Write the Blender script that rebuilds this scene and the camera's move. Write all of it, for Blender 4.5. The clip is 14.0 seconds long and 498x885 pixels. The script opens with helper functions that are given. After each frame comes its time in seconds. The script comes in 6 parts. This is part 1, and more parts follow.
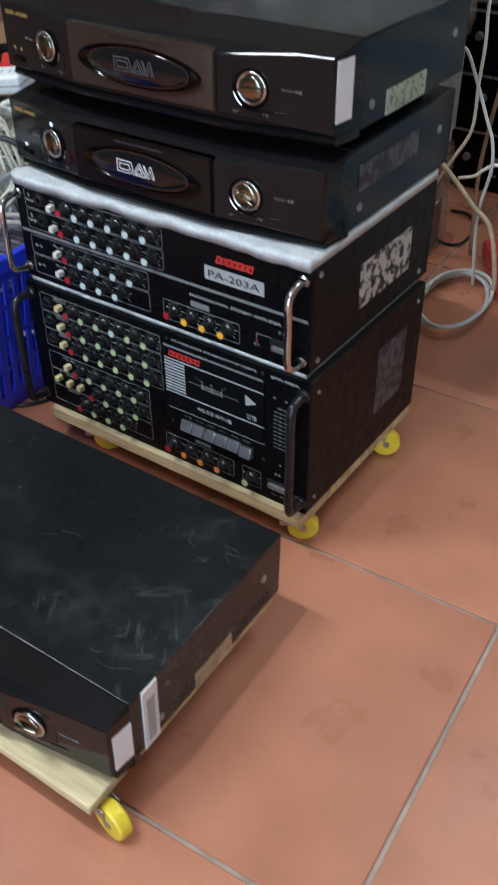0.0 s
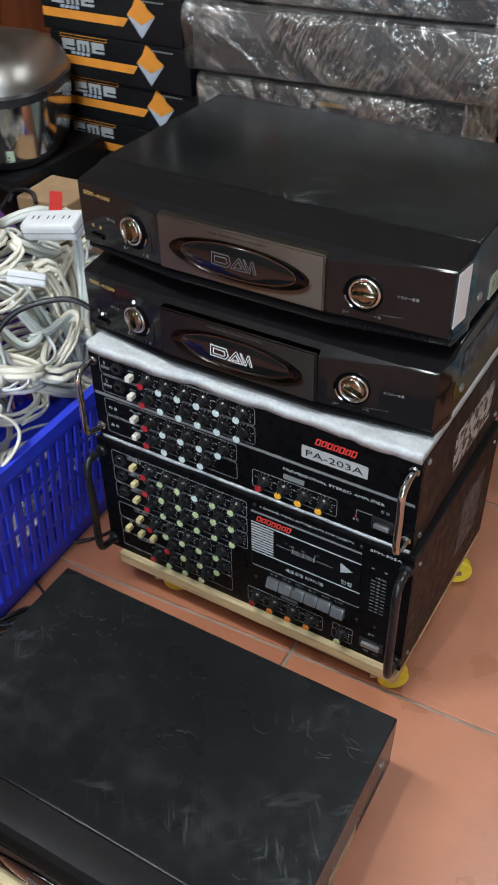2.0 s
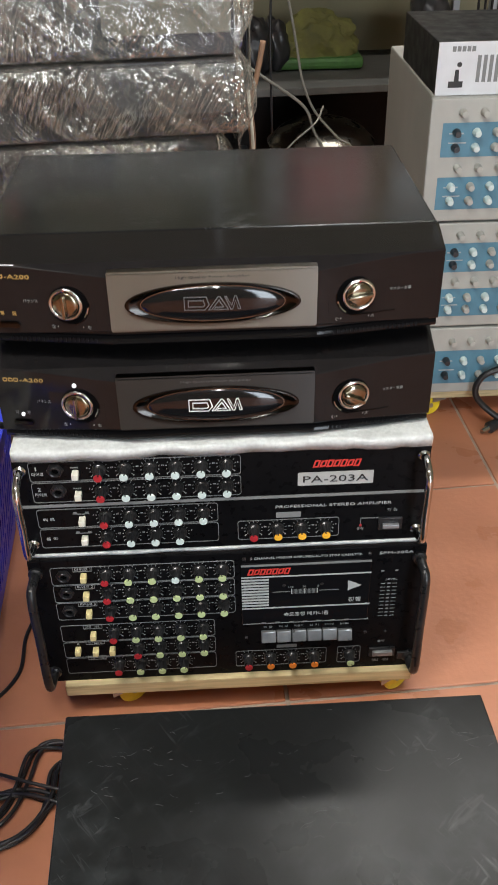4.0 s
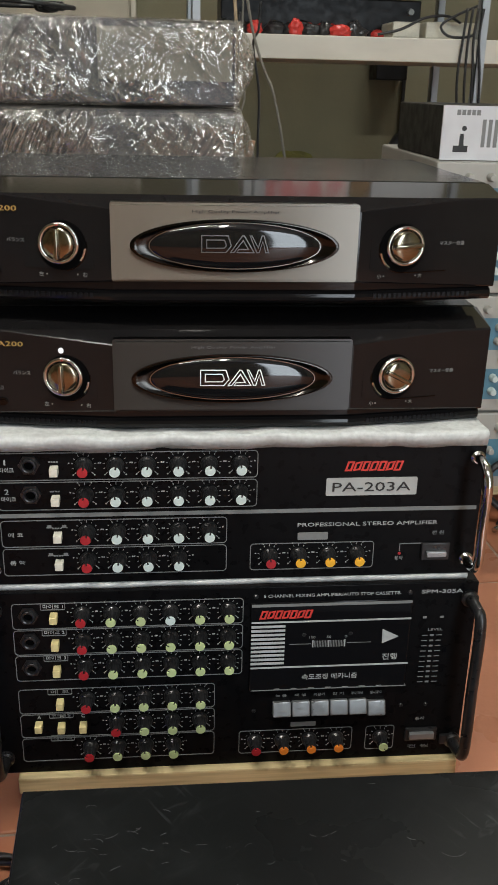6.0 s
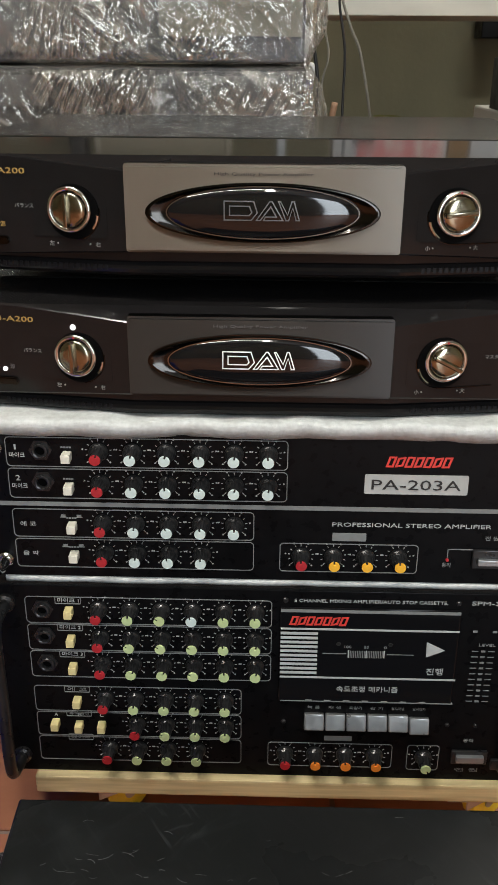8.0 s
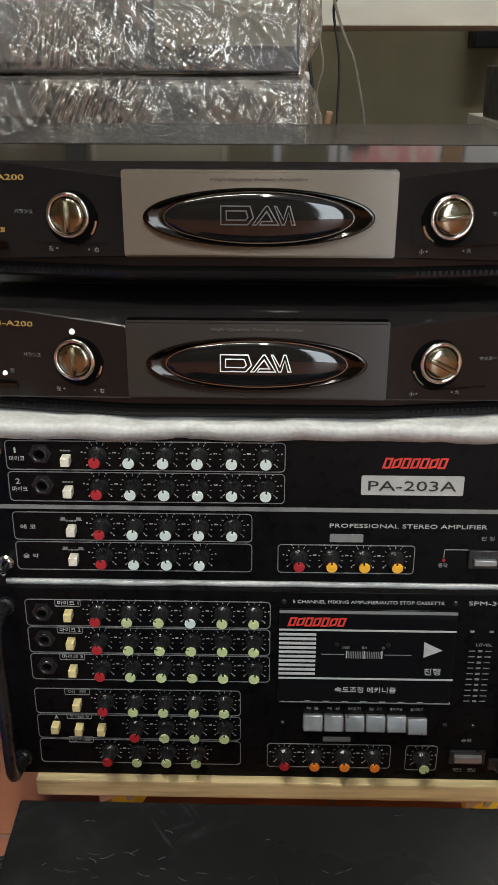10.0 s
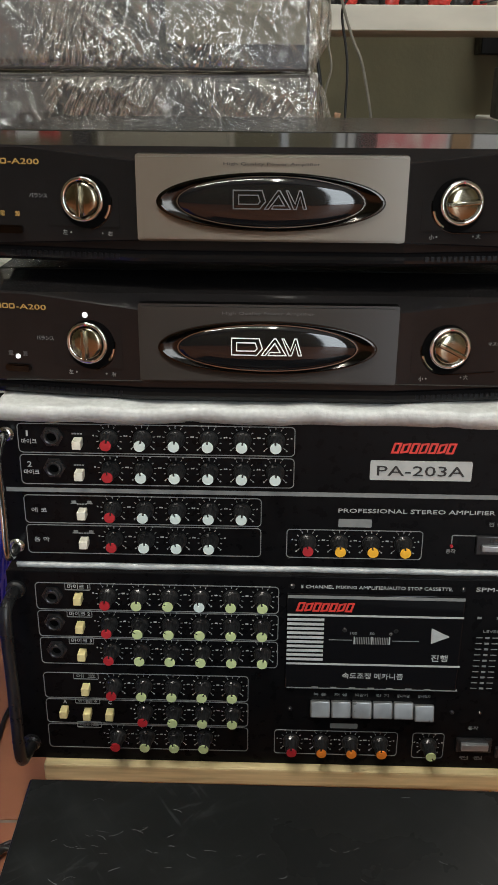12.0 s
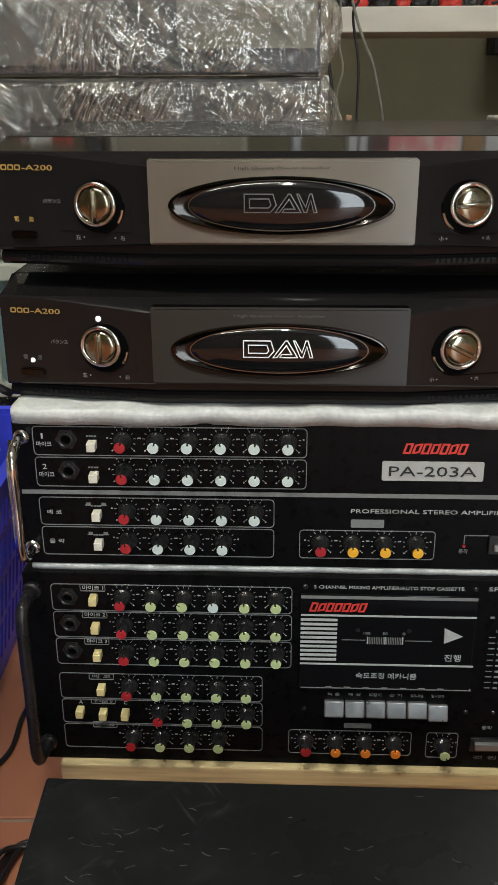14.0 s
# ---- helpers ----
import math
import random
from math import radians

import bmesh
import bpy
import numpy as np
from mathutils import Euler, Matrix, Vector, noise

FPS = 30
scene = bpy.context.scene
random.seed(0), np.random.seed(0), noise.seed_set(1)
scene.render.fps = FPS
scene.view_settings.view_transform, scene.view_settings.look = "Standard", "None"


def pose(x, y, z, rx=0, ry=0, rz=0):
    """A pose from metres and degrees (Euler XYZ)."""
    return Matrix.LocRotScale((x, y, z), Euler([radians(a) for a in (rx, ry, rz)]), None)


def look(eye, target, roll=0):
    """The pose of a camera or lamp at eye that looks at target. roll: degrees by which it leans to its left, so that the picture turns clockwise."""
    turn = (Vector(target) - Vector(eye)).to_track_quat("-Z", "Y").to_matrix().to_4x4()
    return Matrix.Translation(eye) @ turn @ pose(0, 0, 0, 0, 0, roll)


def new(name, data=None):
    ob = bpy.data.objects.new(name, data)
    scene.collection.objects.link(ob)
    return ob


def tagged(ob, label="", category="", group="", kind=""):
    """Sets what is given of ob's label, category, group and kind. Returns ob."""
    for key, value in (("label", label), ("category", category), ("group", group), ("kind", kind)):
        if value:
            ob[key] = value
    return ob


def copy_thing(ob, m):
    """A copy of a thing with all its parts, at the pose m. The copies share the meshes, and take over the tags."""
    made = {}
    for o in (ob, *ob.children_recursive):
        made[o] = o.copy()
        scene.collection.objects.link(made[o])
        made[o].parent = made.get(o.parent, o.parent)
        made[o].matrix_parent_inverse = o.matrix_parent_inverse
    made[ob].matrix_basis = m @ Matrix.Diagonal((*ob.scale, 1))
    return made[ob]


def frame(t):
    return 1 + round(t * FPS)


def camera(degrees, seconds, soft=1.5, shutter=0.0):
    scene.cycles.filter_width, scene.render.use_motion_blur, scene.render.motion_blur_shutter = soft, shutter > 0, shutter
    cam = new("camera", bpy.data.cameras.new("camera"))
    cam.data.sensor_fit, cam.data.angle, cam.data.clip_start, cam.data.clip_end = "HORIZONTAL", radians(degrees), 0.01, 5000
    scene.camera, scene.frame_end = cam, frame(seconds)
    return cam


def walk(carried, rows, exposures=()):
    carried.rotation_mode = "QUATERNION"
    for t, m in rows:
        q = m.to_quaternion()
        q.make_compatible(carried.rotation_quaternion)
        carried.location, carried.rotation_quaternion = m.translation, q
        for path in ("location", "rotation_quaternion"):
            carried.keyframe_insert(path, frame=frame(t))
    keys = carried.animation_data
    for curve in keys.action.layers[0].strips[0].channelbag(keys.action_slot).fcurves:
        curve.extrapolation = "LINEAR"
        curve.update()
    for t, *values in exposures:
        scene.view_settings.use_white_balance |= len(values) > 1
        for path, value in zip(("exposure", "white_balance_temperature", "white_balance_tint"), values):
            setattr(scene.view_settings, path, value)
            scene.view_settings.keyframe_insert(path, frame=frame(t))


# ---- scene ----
cam = camera(30.6, 14.0, shutter=0.35)
PATH = [
    (0, (0.717, -0.811, 0.908), (-0.186, 0.483, -0.321), -0.5),
    (0.5, (0.637, -0.833, 0.989), (-0.257, 0.496, -0.21), -0.5),
    (1, (0.612, -0.833, 1.038), (-0.359, 0.493, -0.102), -2.4),
    (1.5, (0.551, -0.784, 1.055), (-0.353, 0.527, -0.155), -1.6),
    (2, (0.483, -0.77, 1.089), (-0.332, 0.558, -0.165), -1.2),
    (2.5, (0.347, -0.837, 1.123), (-0.216, 0.65, -0.09), -1.6),
    (3, (0.193, -0.824, 1.125), (-0.206, 0.787, 0.009), -0.8),
    (3.5, (0.076, -0.827, 1.097), (-0.09, 0.818, -0.028), -1.0),
    (3.7, (0.036, -0.853, 1.072), (0.039, 0.786, -0.073), -2.4),
    (5.8, (-0.073, -0.787, 0.748), (0.113, 1.041, -0.042), 0.9),
    (6, (-0.068, -0.789, 0.74), (0.117, 1.062, 0.006), 1.4),
    (6.5, (-0.053, -0.757, 0.733), (-0.025, 1.097, -0.016), 1.2),
    (7, (-0.015, -0.726, 0.74), (-0.136, 1.124, -0.009), -4.6),
    (7.5, (0.003, -0.709, 0.737), (-0.076, 1.136, -0.031), -1.7),
    (8, (0.003, -0.711, 0.725), (-0.04, 1.124, -0.069), 0.4),
    (10.3, (0.003, -0.726, 0.721), (-0.035, 1.122, -0.043), 0.1),
    (10.5, (0.006, -0.731, 0.714), (-0.057, 1.124, -0.032), -0.2),
    (11, (-0.001, -0.734, 0.709), (-0.068, 1.12, -0.038), -0.1),
    (11.5, (-0.004, -0.736, 0.706), (-0.06, 1.116, -0.049), 0.3),
    (12, (-0.002, -0.736, 0.704), (-0.048, 1.116, -0.05), 0.4),
    (12.5, (-0.005, -0.736, 0.703), (-0.05, 1.115, -0.052), 0.3),
    (13, (-0.001, -0.737, 0.702), (-0.046, 1.116, -0.048), 0.2),
    (13.5, (0.0, -0.741, 0.706), (-0.062, 1.113, -0.042), -0.0),
    (14, (0.0, -0.742, 0.706), (-0.078, 1.111, -0.044), -0.3),
]
walk(cam, [(t, look(eye, target, roll)) for t, eye, target, roll in PATH],
     ((0, 0.05, 5250, 8), (1.2, 0.09, 5450, 8), (2.2, 0.15, 5600, 8), (3.5, 0.40, 6100, 10), (5.8, -0.02, 6350, 8), (8, 0.16, 6400, 8), (10.5, 0.02, 6450, 8), (14, 0.0, 6450, 6)))

# ---- world, light ----
world = bpy.data.worlds.new("world")
scene.world = world
world.use_nodes = True
wn = world.node_tree.nodes
sky = wn.new("ShaderNodeTexSky")
sky.sky_type, sky.sun_disc, sky.sun_elevation, sky.sun_rotation = "NISHITA", False, radians(40), radians(150)
world.node_tree.links.new(sky.outputs[0], wn["Background"].inputs[0])
wn["Background"].inputs[1].default_value = 0.10


def area_lamp(name, m, sx, sy, watts, colour):
    data = bpy.data.lights.new(name, "AREA")
    data.shape, data.size, data.size_y, data.energy, data.color = "RECTANGLE", sx, sy, watts, colour
    ob = new(name, data)
    ob.matrix_world = m
    return ob


# daylight through the open shop front, behind and to the right of the camera
area_lamp("shopfront_daylight", look((1.03, -3.05, 1.24), (0.50, 0.0, 1.00)), 0.72, 2.40, 52, (0.87, 0.94, 1.0))
# unseen ceiling tubes over aisle and shelf, plus one added to brighten the goods
area_lamp("tube_light_source", pose(0.05, -1.30, 2.655), 0.06, 1.15, 18, (1.0, 0.95, 0.86))
area_lamp("tube_light_source", pose(-0.62, -0.85, 2.655, 0, 0, 90), 0.06, 1.15, 35, (1.0, 0.95, 0.86))
area_lamp("tube_light_source", pose(0.95, 1.25, 2.655, 0, 0, 90), 0.06, 1.15, 19, (1.0, 0.95, 0.86))


# ---- materials ----
def surf(name, colour, rough=0.5, metal=0.0, vary=0.15, scale=30.0, bump=0.0, bscale=300.0, rvary=0.1, coat=0.0,
         second=None, mask=(0.55, 0.7), mscale=8.0, stretch=(1, 1, 1), glow=0.0, per_object=0.0, detail=6.0, spec=0.5, scuff=0.0, aniso=0.0):
    """A principled surface with two scales of variation, in metres of the object's own space."""
    m = bpy.data.materials.new(name)
    m.use_nodes = True
    n, l = m.node_tree.nodes, m.node_tree.links
    p = n["Principled BSDF"]
    p.inputs["Metallic"].default_value = metal
    p.inputs["Coat Weight"].default_value = coat
    p.inputs["Specular IOR Level"].default_value = spec
    p.inputs["Coat Roughness"].default_value = 0.08
    if aniso:
        # brushed along x: the gloss spreads up and down
        p.inputs["Anisotropic"].default_value = aniso
        up = n.new("ShaderNodeCombineXYZ")
        up.inputs[2].default_value = 1.0
        l.new(up.outputs[0], p.inputs["Tangent"])
    tc = n.new("ShaderNodeTexCoord")
    mp = n.new("ShaderNodeMapping")
    mp.inputs["Scale"].default_value = stretch
    l.new(tc.outputs["Object"], mp.inputs[0])
    src = mp.outputs[0]
    if per_object:
        oi = n.new("ShaderNodeObjectInfo")
        cx = n.new("ShaderNodeVectorMath")
        cx.operation = "SCALE"
        comb = n.new("ShaderNodeCombineXYZ")
        for i in range(3):
            l.new(oi.outputs["Random"], comb.inputs[i])
        l.new(comb.outputs[0], cx.inputs[0])
        cx.inputs["Scale"].default_value = 37.0
        ad = n.new("ShaderNodeVectorMath")
        l.new(src, ad.inputs[0])
        l.new(cx.outputs[0], ad.inputs[1])
        src = ad.outputs[0]

    def noise_node(s, d=detail):
        t = n.new("ShaderNodeTexNoise")
        t.inputs["Scale"].default_value, t.inputs["Detail"].default_value = s, d
        l.new(src, t.inputs["Vector"])
        return t.outputs["Fac"]

    def span(fac, a, b, lo, hi):
        r = n.new("ShaderNodeMapRange")
        l.new(fac, r.inputs[0])
        for i, v in enumerate((a, b, lo, hi)):
            r.inputs[1 + i].default_value = v
        return r.outputs[0]

    big, fine = noise_node(scale * 0.25, 3), noise_node(scale, detail)
    mixn = n.new("ShaderNodeMix")
    mixn.data_type = "RGBA"
    dark = [max(0.0, c * (1 - vary)) for c in colour]
    light = [min(1.0, c * (1 + vary)) for c in colour]
    mixn.inputs["A"].default_value, mixn.inputs["B"].default_value = (*dark, 1), (*light, 1)
    both = n.new("ShaderNodeMath")
    both.operation = "ADD"
    l.new(big, both.inputs[0])
    l.new(fine, both.inputs[1])
    l.new(span(both.outputs[0], 0.7, 1.3, 0, 1), mixn.inputs["Factor"])
    out = mixn.outputs["Result"]
    rfac = span(fine, 0.3, 0.7, max(0.02, rough - rvary), min(1, rough + rvary))
    if per_object:
        hv = n.new("ShaderNodeHueSaturation")
        l.new(out, hv.inputs["Color"])
        l.new(span(oi.outputs["Random"], 0, 1, 1 - per_object, 1 + per_object), hv.inputs["Value"])
        out = hv.outputs[0]
    if second:
        mk = span(noise_node(mscale, 8), mask[0], mask[1], 0, 1)
        m2 = n.new("ShaderNodeMix")
        m2.data_type = "RGBA"
        l.new(mk, m2.inputs["Factor"])
        l.new(out, m2.inputs["A"])
        m2.inputs["B"].default_value = (*second, 1)
        out = m2.outputs["Result"]
    if scuff:
        # hazy dust smears in soft patches
        hz = n.new("ShaderNodeMath")
        hz.operation = "MULTIPLY"
        l.new(span(noise_node(6.0, 3), 0.50, 0.72, 0.0, 0.10 * scuff), hz.inputs[0])
        l.new(span(noise_node(38.0, 7), 0.40, 0.66, 0.15, 1.0), hz.inputs[1])
        m4 = n.new("ShaderNodeMix")
        m4.data_type = "RGBA"
        l.new(hz.outputs[0], m4.inputs["Factor"])
        l.new(out, m4.inputs["A"])
        m4.inputs["B"].default_value = (0.30, 0.33, 0.34, 1)
        out = m4.outputs["Result"]
        # rubbed streaks in two directions, within a few soft patches
        streaks = []
        for turn_, st_, sc_ in ((0.6, (1.0, 0.14, 1.0), 150), (-0.9, (1.0, 0.25, 1.0), 80)):
            mq = n.new("ShaderNodeMapping")
            mq.vector_type = "TEXTURE"
            mq.inputs["Rotation"].default_value, mq.inputs["Scale"].default_value = (0, 0, turn_), [1 / q for q in st_]
            l.new(src, mq.inputs[0])
            fan = n.new("ShaderNodeTexNoise")
            fan.inputs["Scale"].default_value, fan.inputs["Detail"].default_value, fan.inputs["Distortion"].default_value = sc_, 5, 0.8
            l.new(mq.outputs[0], fan.inputs["Vector"])
            streaks.append(span(fan.outputs["Fac"], 0.58, 0.80, 0, 1))
        sm = n.new("ShaderNodeMath")
        sm.operation = "MAXIMUM"
        l.new(streaks[0], sm.inputs[0])
        l.new(streaks[1], sm.inputs[1])
        pr = n.new("ShaderNodeMath")
        pr.operation = "MULTIPLY"
        l.new(sm.outputs[0], pr.inputs[0])
        l.new(span(noise_node(7.0, 3), 0.53, 0.70, 0.02, 0.6 * scuff), pr.inputs[1])
        m3 = n.new("ShaderNodeMix")
        m3.data_type = "RGBA"
        l.new(pr.outputs[0], m3.inputs["Factor"])
        l.new(out, m3.inputs["A"])
        m3.inputs["B"].default_value = (0.30, 0.32, 0.33, 1)
        out = m3.outputs["Result"]
    l.new(out, p.inputs["Base Color"])
    l.new(rfac, p.inputs["Roughness"])
    if bump:
        b = n.new("ShaderNodeBump")
        b.inputs["Strength"].default_value, b.inputs["Distance"].default_value = 1.0, bump
        l.new(noise_node(bscale, 4), b.inputs["Height"])
        l.new(b.outputs[0], p.inputs["Normal"])
    if glow:
        l.new(out, p.inputs["Emission Color"])
        p.inputs["Emission Strength"].default_value = glow
    return m


def film_material(name, milk, gloss, crumple=1.0):
    """Crinkled clear packing film: see-through, a little milky on its creases, its glints partly painted as white
    streaks.
    """
    m = bpy.data.materials.new(name)
    m.use_nodes = True
    n, l = m.node_tree.nodes, m.node_tree.links
    out = n["Material Output"]
    n.remove(n["Principled BSDF"])
    tr, df, gl = n.new("ShaderNodeBsdfTransparent"), n.new("ShaderNodeBsdfDiffuse"), n.new("ShaderNodeBsdfGlossy")
    df.inputs["Color"].default_value = (0.66, 0.64, 0.58, 1)
    gl.inputs["Color"].default_value = (1, 0.98, 0.93, 1)
    gl.inputs["Roughness"].default_value = 0.12
    tc = n.new("ShaderNodeTexCoord")

    def placed(src, stretch, rot):
        mp = n.new("ShaderNodeMapping")
        mp.vector_type = "TEXTURE"
        mp.inputs["Scale"].default_value = [1 / q for q in stretch]
        mp.inputs["Rotation"].default_value = (0, rot, 0)
        l.new(src, mp.inputs[0])
        return mp.outputs[0]

    def noise_of(src, scale, stretch, rot, detail=2.0):
        t = n.new("ShaderNodeTexNoise")
        t.inputs["Scale"].default_value, t.inputs["Detail"].default_value = scale, detail
        l.new(placed(src, stretch, rot), t.inputs["Vector"])
        return t

    def facet_of(src, scale, stretch, rot):
        t = n.new("ShaderNodeTexVoronoi")
        t.inputs["Scale"].default_value = scale
        l.new(placed(src, stretch, rot), t.inputs["Vector"])
        return t.outputs["Distance"]

    def calc(op, x, y, z=None):
        q = n.new("ShaderNodeMath")
        q.operation = op
        for i, v in enumerate((x, y, z)):
            if v is None:
                continue
            if isinstance(v, (int, float)):
                q.inputs[i].default_value = v
            else:
                l.new(v, q.inputs[i])
        return q.outputs[0]

    def ridged(fac):
        """Sharp creases where a soft noise passes its middle."""
        return calc("SUBTRACT", 1.0, calc("ABSOLUTE", calc("MULTIPLY_ADD", fac, 4.0, -2.0), 0.0))

    def span(fac, a, b, lo, hi):
        q = n.new("ShaderNodeMapRange")
        l.new(fac, q.inputs[0])
        for i, v in enumerate((a, b, lo, hi)):
            q.inputs[1 + i].default_value = v
        return q.outputs[0]

    def blend(fac, a, b):
        q = n.new("ShaderNodeMix")
        l.new(fac, q.inputs["Factor"])
        l.new(a, q.inputs["A"])
        l.new(b, q.inputs["B"])
        return q.outputs["Result"]
    # the folds wander: shift the coordinates by a slow noise, other on each object
    oi = n.new("ShaderNodeObjectInfo")
    off = n.new("ShaderNodeCombineXYZ")
    l.new(oi.outputs["Random"], off.inputs[0])
    l.new(oi.outputs["Random"], off.inputs[1])
    sc_ = n.new("ShaderNodeVectorMath")
    sc_.operation = "SCALE"
    sc_.inputs["Scale"].default_value = 9.0
    l.new(off.outputs[0], sc_.inputs[0])
    ad = n.new("ShaderNodeVectorMath")
    l.new(tc.outputs["Object"], ad.inputs[0])
    l.new(sc_.outputs[0], ad.inputs[1])
    slow = noise_of(ad.outputs[0], 7, (1, 1, 1), 0.0, 1)
    sw = n.new("ShaderNodeVectorMath")
    sw.operation = "MULTIPLY_ADD"
    l.new(slow.outputs["Color"], sw.inputs[0])
    sw.inputs[1].default_value = (0.05, 0.05, 0.05)
    l.new(ad.outputs[0], sw.inputs[2])
    w = sw.outputs[0]
    zone_a = span(noise_of(ad.outputs[0], 5.0, (1, 1, 0.8), 0.4, 1).outputs["Fac"], 0.44, 0.56, 0, 1)
    zone_b = span(noise_of(ad.outputs[0], 7.0, (1, 0.8, 1), 1.4, 1).outputs["Fac"], 0.47, 0.60, 0, 1)
    # taut fans of creases in two directions, a finely crumpled field between them
    steep = ridged(noise_of(w, 185, (1.0, 0.6, 0.08), 0.42, 3).outputs["Fac"])
    fan = ridged(noise_of(w, 165, (1.0, 0.6, 0.07), -0.95, 3).outputs["Fac"])
    taut = blend(zone_a, steep, fan)
    crushed = calc("ADD", facet_of(w, 130, (1.0, 0.8, 0.6), 0.5), calc("MULTIPLY", facet_of(w, 260, (1.0, 0.8, 0.6), -0.6), 0.5))
    small = blend(zone_b, taut, crushed)
    long_ = ridged(noise_of(w, 11, (1.0, 0.5, 0.20), -0.95, 2).outputs["Fac"])
    facet = facet_of(w, 75, (1.0, 0.8, 0.28), -0.60)
    calm = span(noise_of(ad.outputs[0], 4.2, (1.0, 1.0, 1.6), 0.9, 2).outputs["Fac"], 0.40, 0.56, 0.30, 1.0)
    small = calc("MULTIPLY", small, calm)
    height = calc("ADD", calc("MULTIPLY_ADD", small, 0.55 * crumple, calc("MULTIPLY", facet, 0.60 * crumple)), calc("MULTIPLY", long_, 1.1))
    b = n.new("ShaderNodeBump")
    b.inputs["Strength"].default_value, b.inputs["Distance"].default_value = 1.0, 0.0034
    l.new(height, b.inputs["Height"])
    for sh in (df, gl):
        l.new(b.outputs[0], sh.inputs["Normal"])
    # long folds carry painted highlights: streaks of extra white and gloss
    fold = calc("MULTIPLY", span(ridged(noise_of(w, 13, (1.0, 0.5, 0.13), -1.0, 2).outputs["Fac"]), 0.86, 1.0, 0.0, 1.0), span(noise_of(ad.outputs[0], 6.0, (1, 1, 1), 0.2, 1).outputs["Fac"], 0.42, 0.58, 0.0, 1.0))
    ridge = calc("MULTIPLY", span(small, 0.45, 0.95, 0.0, 1.0), span(long_, 0.0, 0.9, 0.35, 1.0))
    # glints painted as thin white lines along the sharpest creases
    sharp = calc("MULTIPLY", calc("ADD", span(taut, 0.80, 0.98, 0.0, 1.0), span(facet, 0.62, 0.85, 0.0, 0.7)), span(noise_of(ad.outputs[0], 16, (1.0, 1.0, 0.6), 0.9, 3).outputs["Fac"], 0.44, 0.62, 0.0, 1.0))
    m1, m2 = n.new("ShaderNodeMixShader"), n.new("ShaderNodeMixShader")
    l.new(calc("ADD", calc("ADD", span(ridge, 0.0, 1.0, milk * 0.35, milk * 3.0), calc("MULTIPLY", fold, 0.30)), calc("MULTIPLY", sharp, milk * 4.0)), m1.inputs[0])
    l.new(tr.outputs[0], m1.inputs[1])
    l.new(df.outputs[0], m1.inputs[2])
    l.new(calc("ADD", span(ridge, 0.0, 0.9, gloss, min(0.6, gloss * 5.0)), calc("MULTIPLY", calc("ADD", fold, sharp), 0.16)), m2.inputs[0])
    l.new(m1.outputs[0], m2.inputs[1])
    l.new(gl.outputs[0], m2.inputs[2])
    l.new(m2.outputs[0], out.inputs[0])
    return m


def glass_material(name, spec):
    m = bpy.data.materials.new(name)
    m.use_nodes = True
    p = m.node_tree.nodes["Principled BSDF"]
    p.inputs["Base Color"].default_value = (0.006, 0.006, 0.007, 1)
    p.inputs["Roughness"].default_value = 0.07
    p.inputs["Specular IOR Level"].default_value = spec
    return m


M_CASE = surf("black_steel_case", (0.0062, 0.0070, 0.0088), 0.40, vary=0.2, scale=60, bump=0.00006, bscale=900, spec=0.13)
M_CASE2 = surf("dark_brown_steel_case", (0.0085, 0.0068, 0.0068), 0.45, vary=0.2, scale=60, bump=0.00006, bscale=900, spec=0.14)
M_TOPD = surf("dusty_black_steel", (0.0100, 0.0108, 0.0110), 0.28, vary=0.14, scale=9, bump=0.00002, bscale=700, rvary=0.025, spec=0.20, scuff=0.80, per_object=0.02)
M_TOP = surf("scuffed_black_steel", (0.0085, 0.0092, 0.0095), 0.17, vary=0.14, scale=9, bump=0.00002, bscale=700, rvary=0.03, spec=0.22, scuff=0.30, per_object=0.02)
M_PANEL = surf("black_faceplate", (0.0042, 0.0042, 0.0048), 0.32, vary=0.2, scale=80, bump=0.00005, bscale=1500, spec=0.08)
M_FASCIA = surf("glossy_black_plastic", (0.0105, 0.0098, 0.0102), 0.08, vary=0.1, scale=40, rvary=0.0, spec=0.24)
M_SILVER = surf("brushed_aluminium", (0.195, 0.18, 0.158), 0.42, metal=1.0, vary=0.12, scale=10, rvary=0.04, aniso=0.95, stretch=(1, 1, 0.3))
# the same brushed metal in a darker colour, for two of the centre plates
M_SILVER_D = surf("darker_brushed_aluminium", (0.060, 0.057, 0.056), 0.42, metal=1.0, vary=0.06, scale=14, rvary=0.03, aniso=0.95, stretch=(1, 1, 0.3))
M_CHROME = surf("chrome", (0.55, 0.55, 0.54), 0.12, metal=1.0, vary=0.05, scale=200, rvary=0.05)
M_GOLD = surf("brass_knob_face", (0.26, 0.235, 0.175), 0.17, metal=1.0, vary=0.15, scale=120, rvary=0.08)
M_GLASS = glass_material("smoked_display_glass", 0.13)
M_DOME = glass_material("domed_display_glass", 0.55)
M_DARKCHROME = surf("dark_chrome", (0.036, 0.034, 0.032), 0.16, metal=1.0, vary=0.05, scale=100, rvary=0.02)
M_TRIM = surf("dull_bright_trim", (0.20, 0.19, 0.18), 0.22, metal=1.0, vary=0.05, scale=100, rvary=0.02)
# near-black colour that stands in for the shade inside sockets and dial wells
M_HOLE = surf("hole_shade_black", (0.0015, 0.0015, 0.0016), 0.8, spec=0.05, vary=0.1, scale=100)
M_SCUFF = surf("chalky_scuff", (0.085, 0.09, 0.093), 0.7, vary=0.5, scale=300)
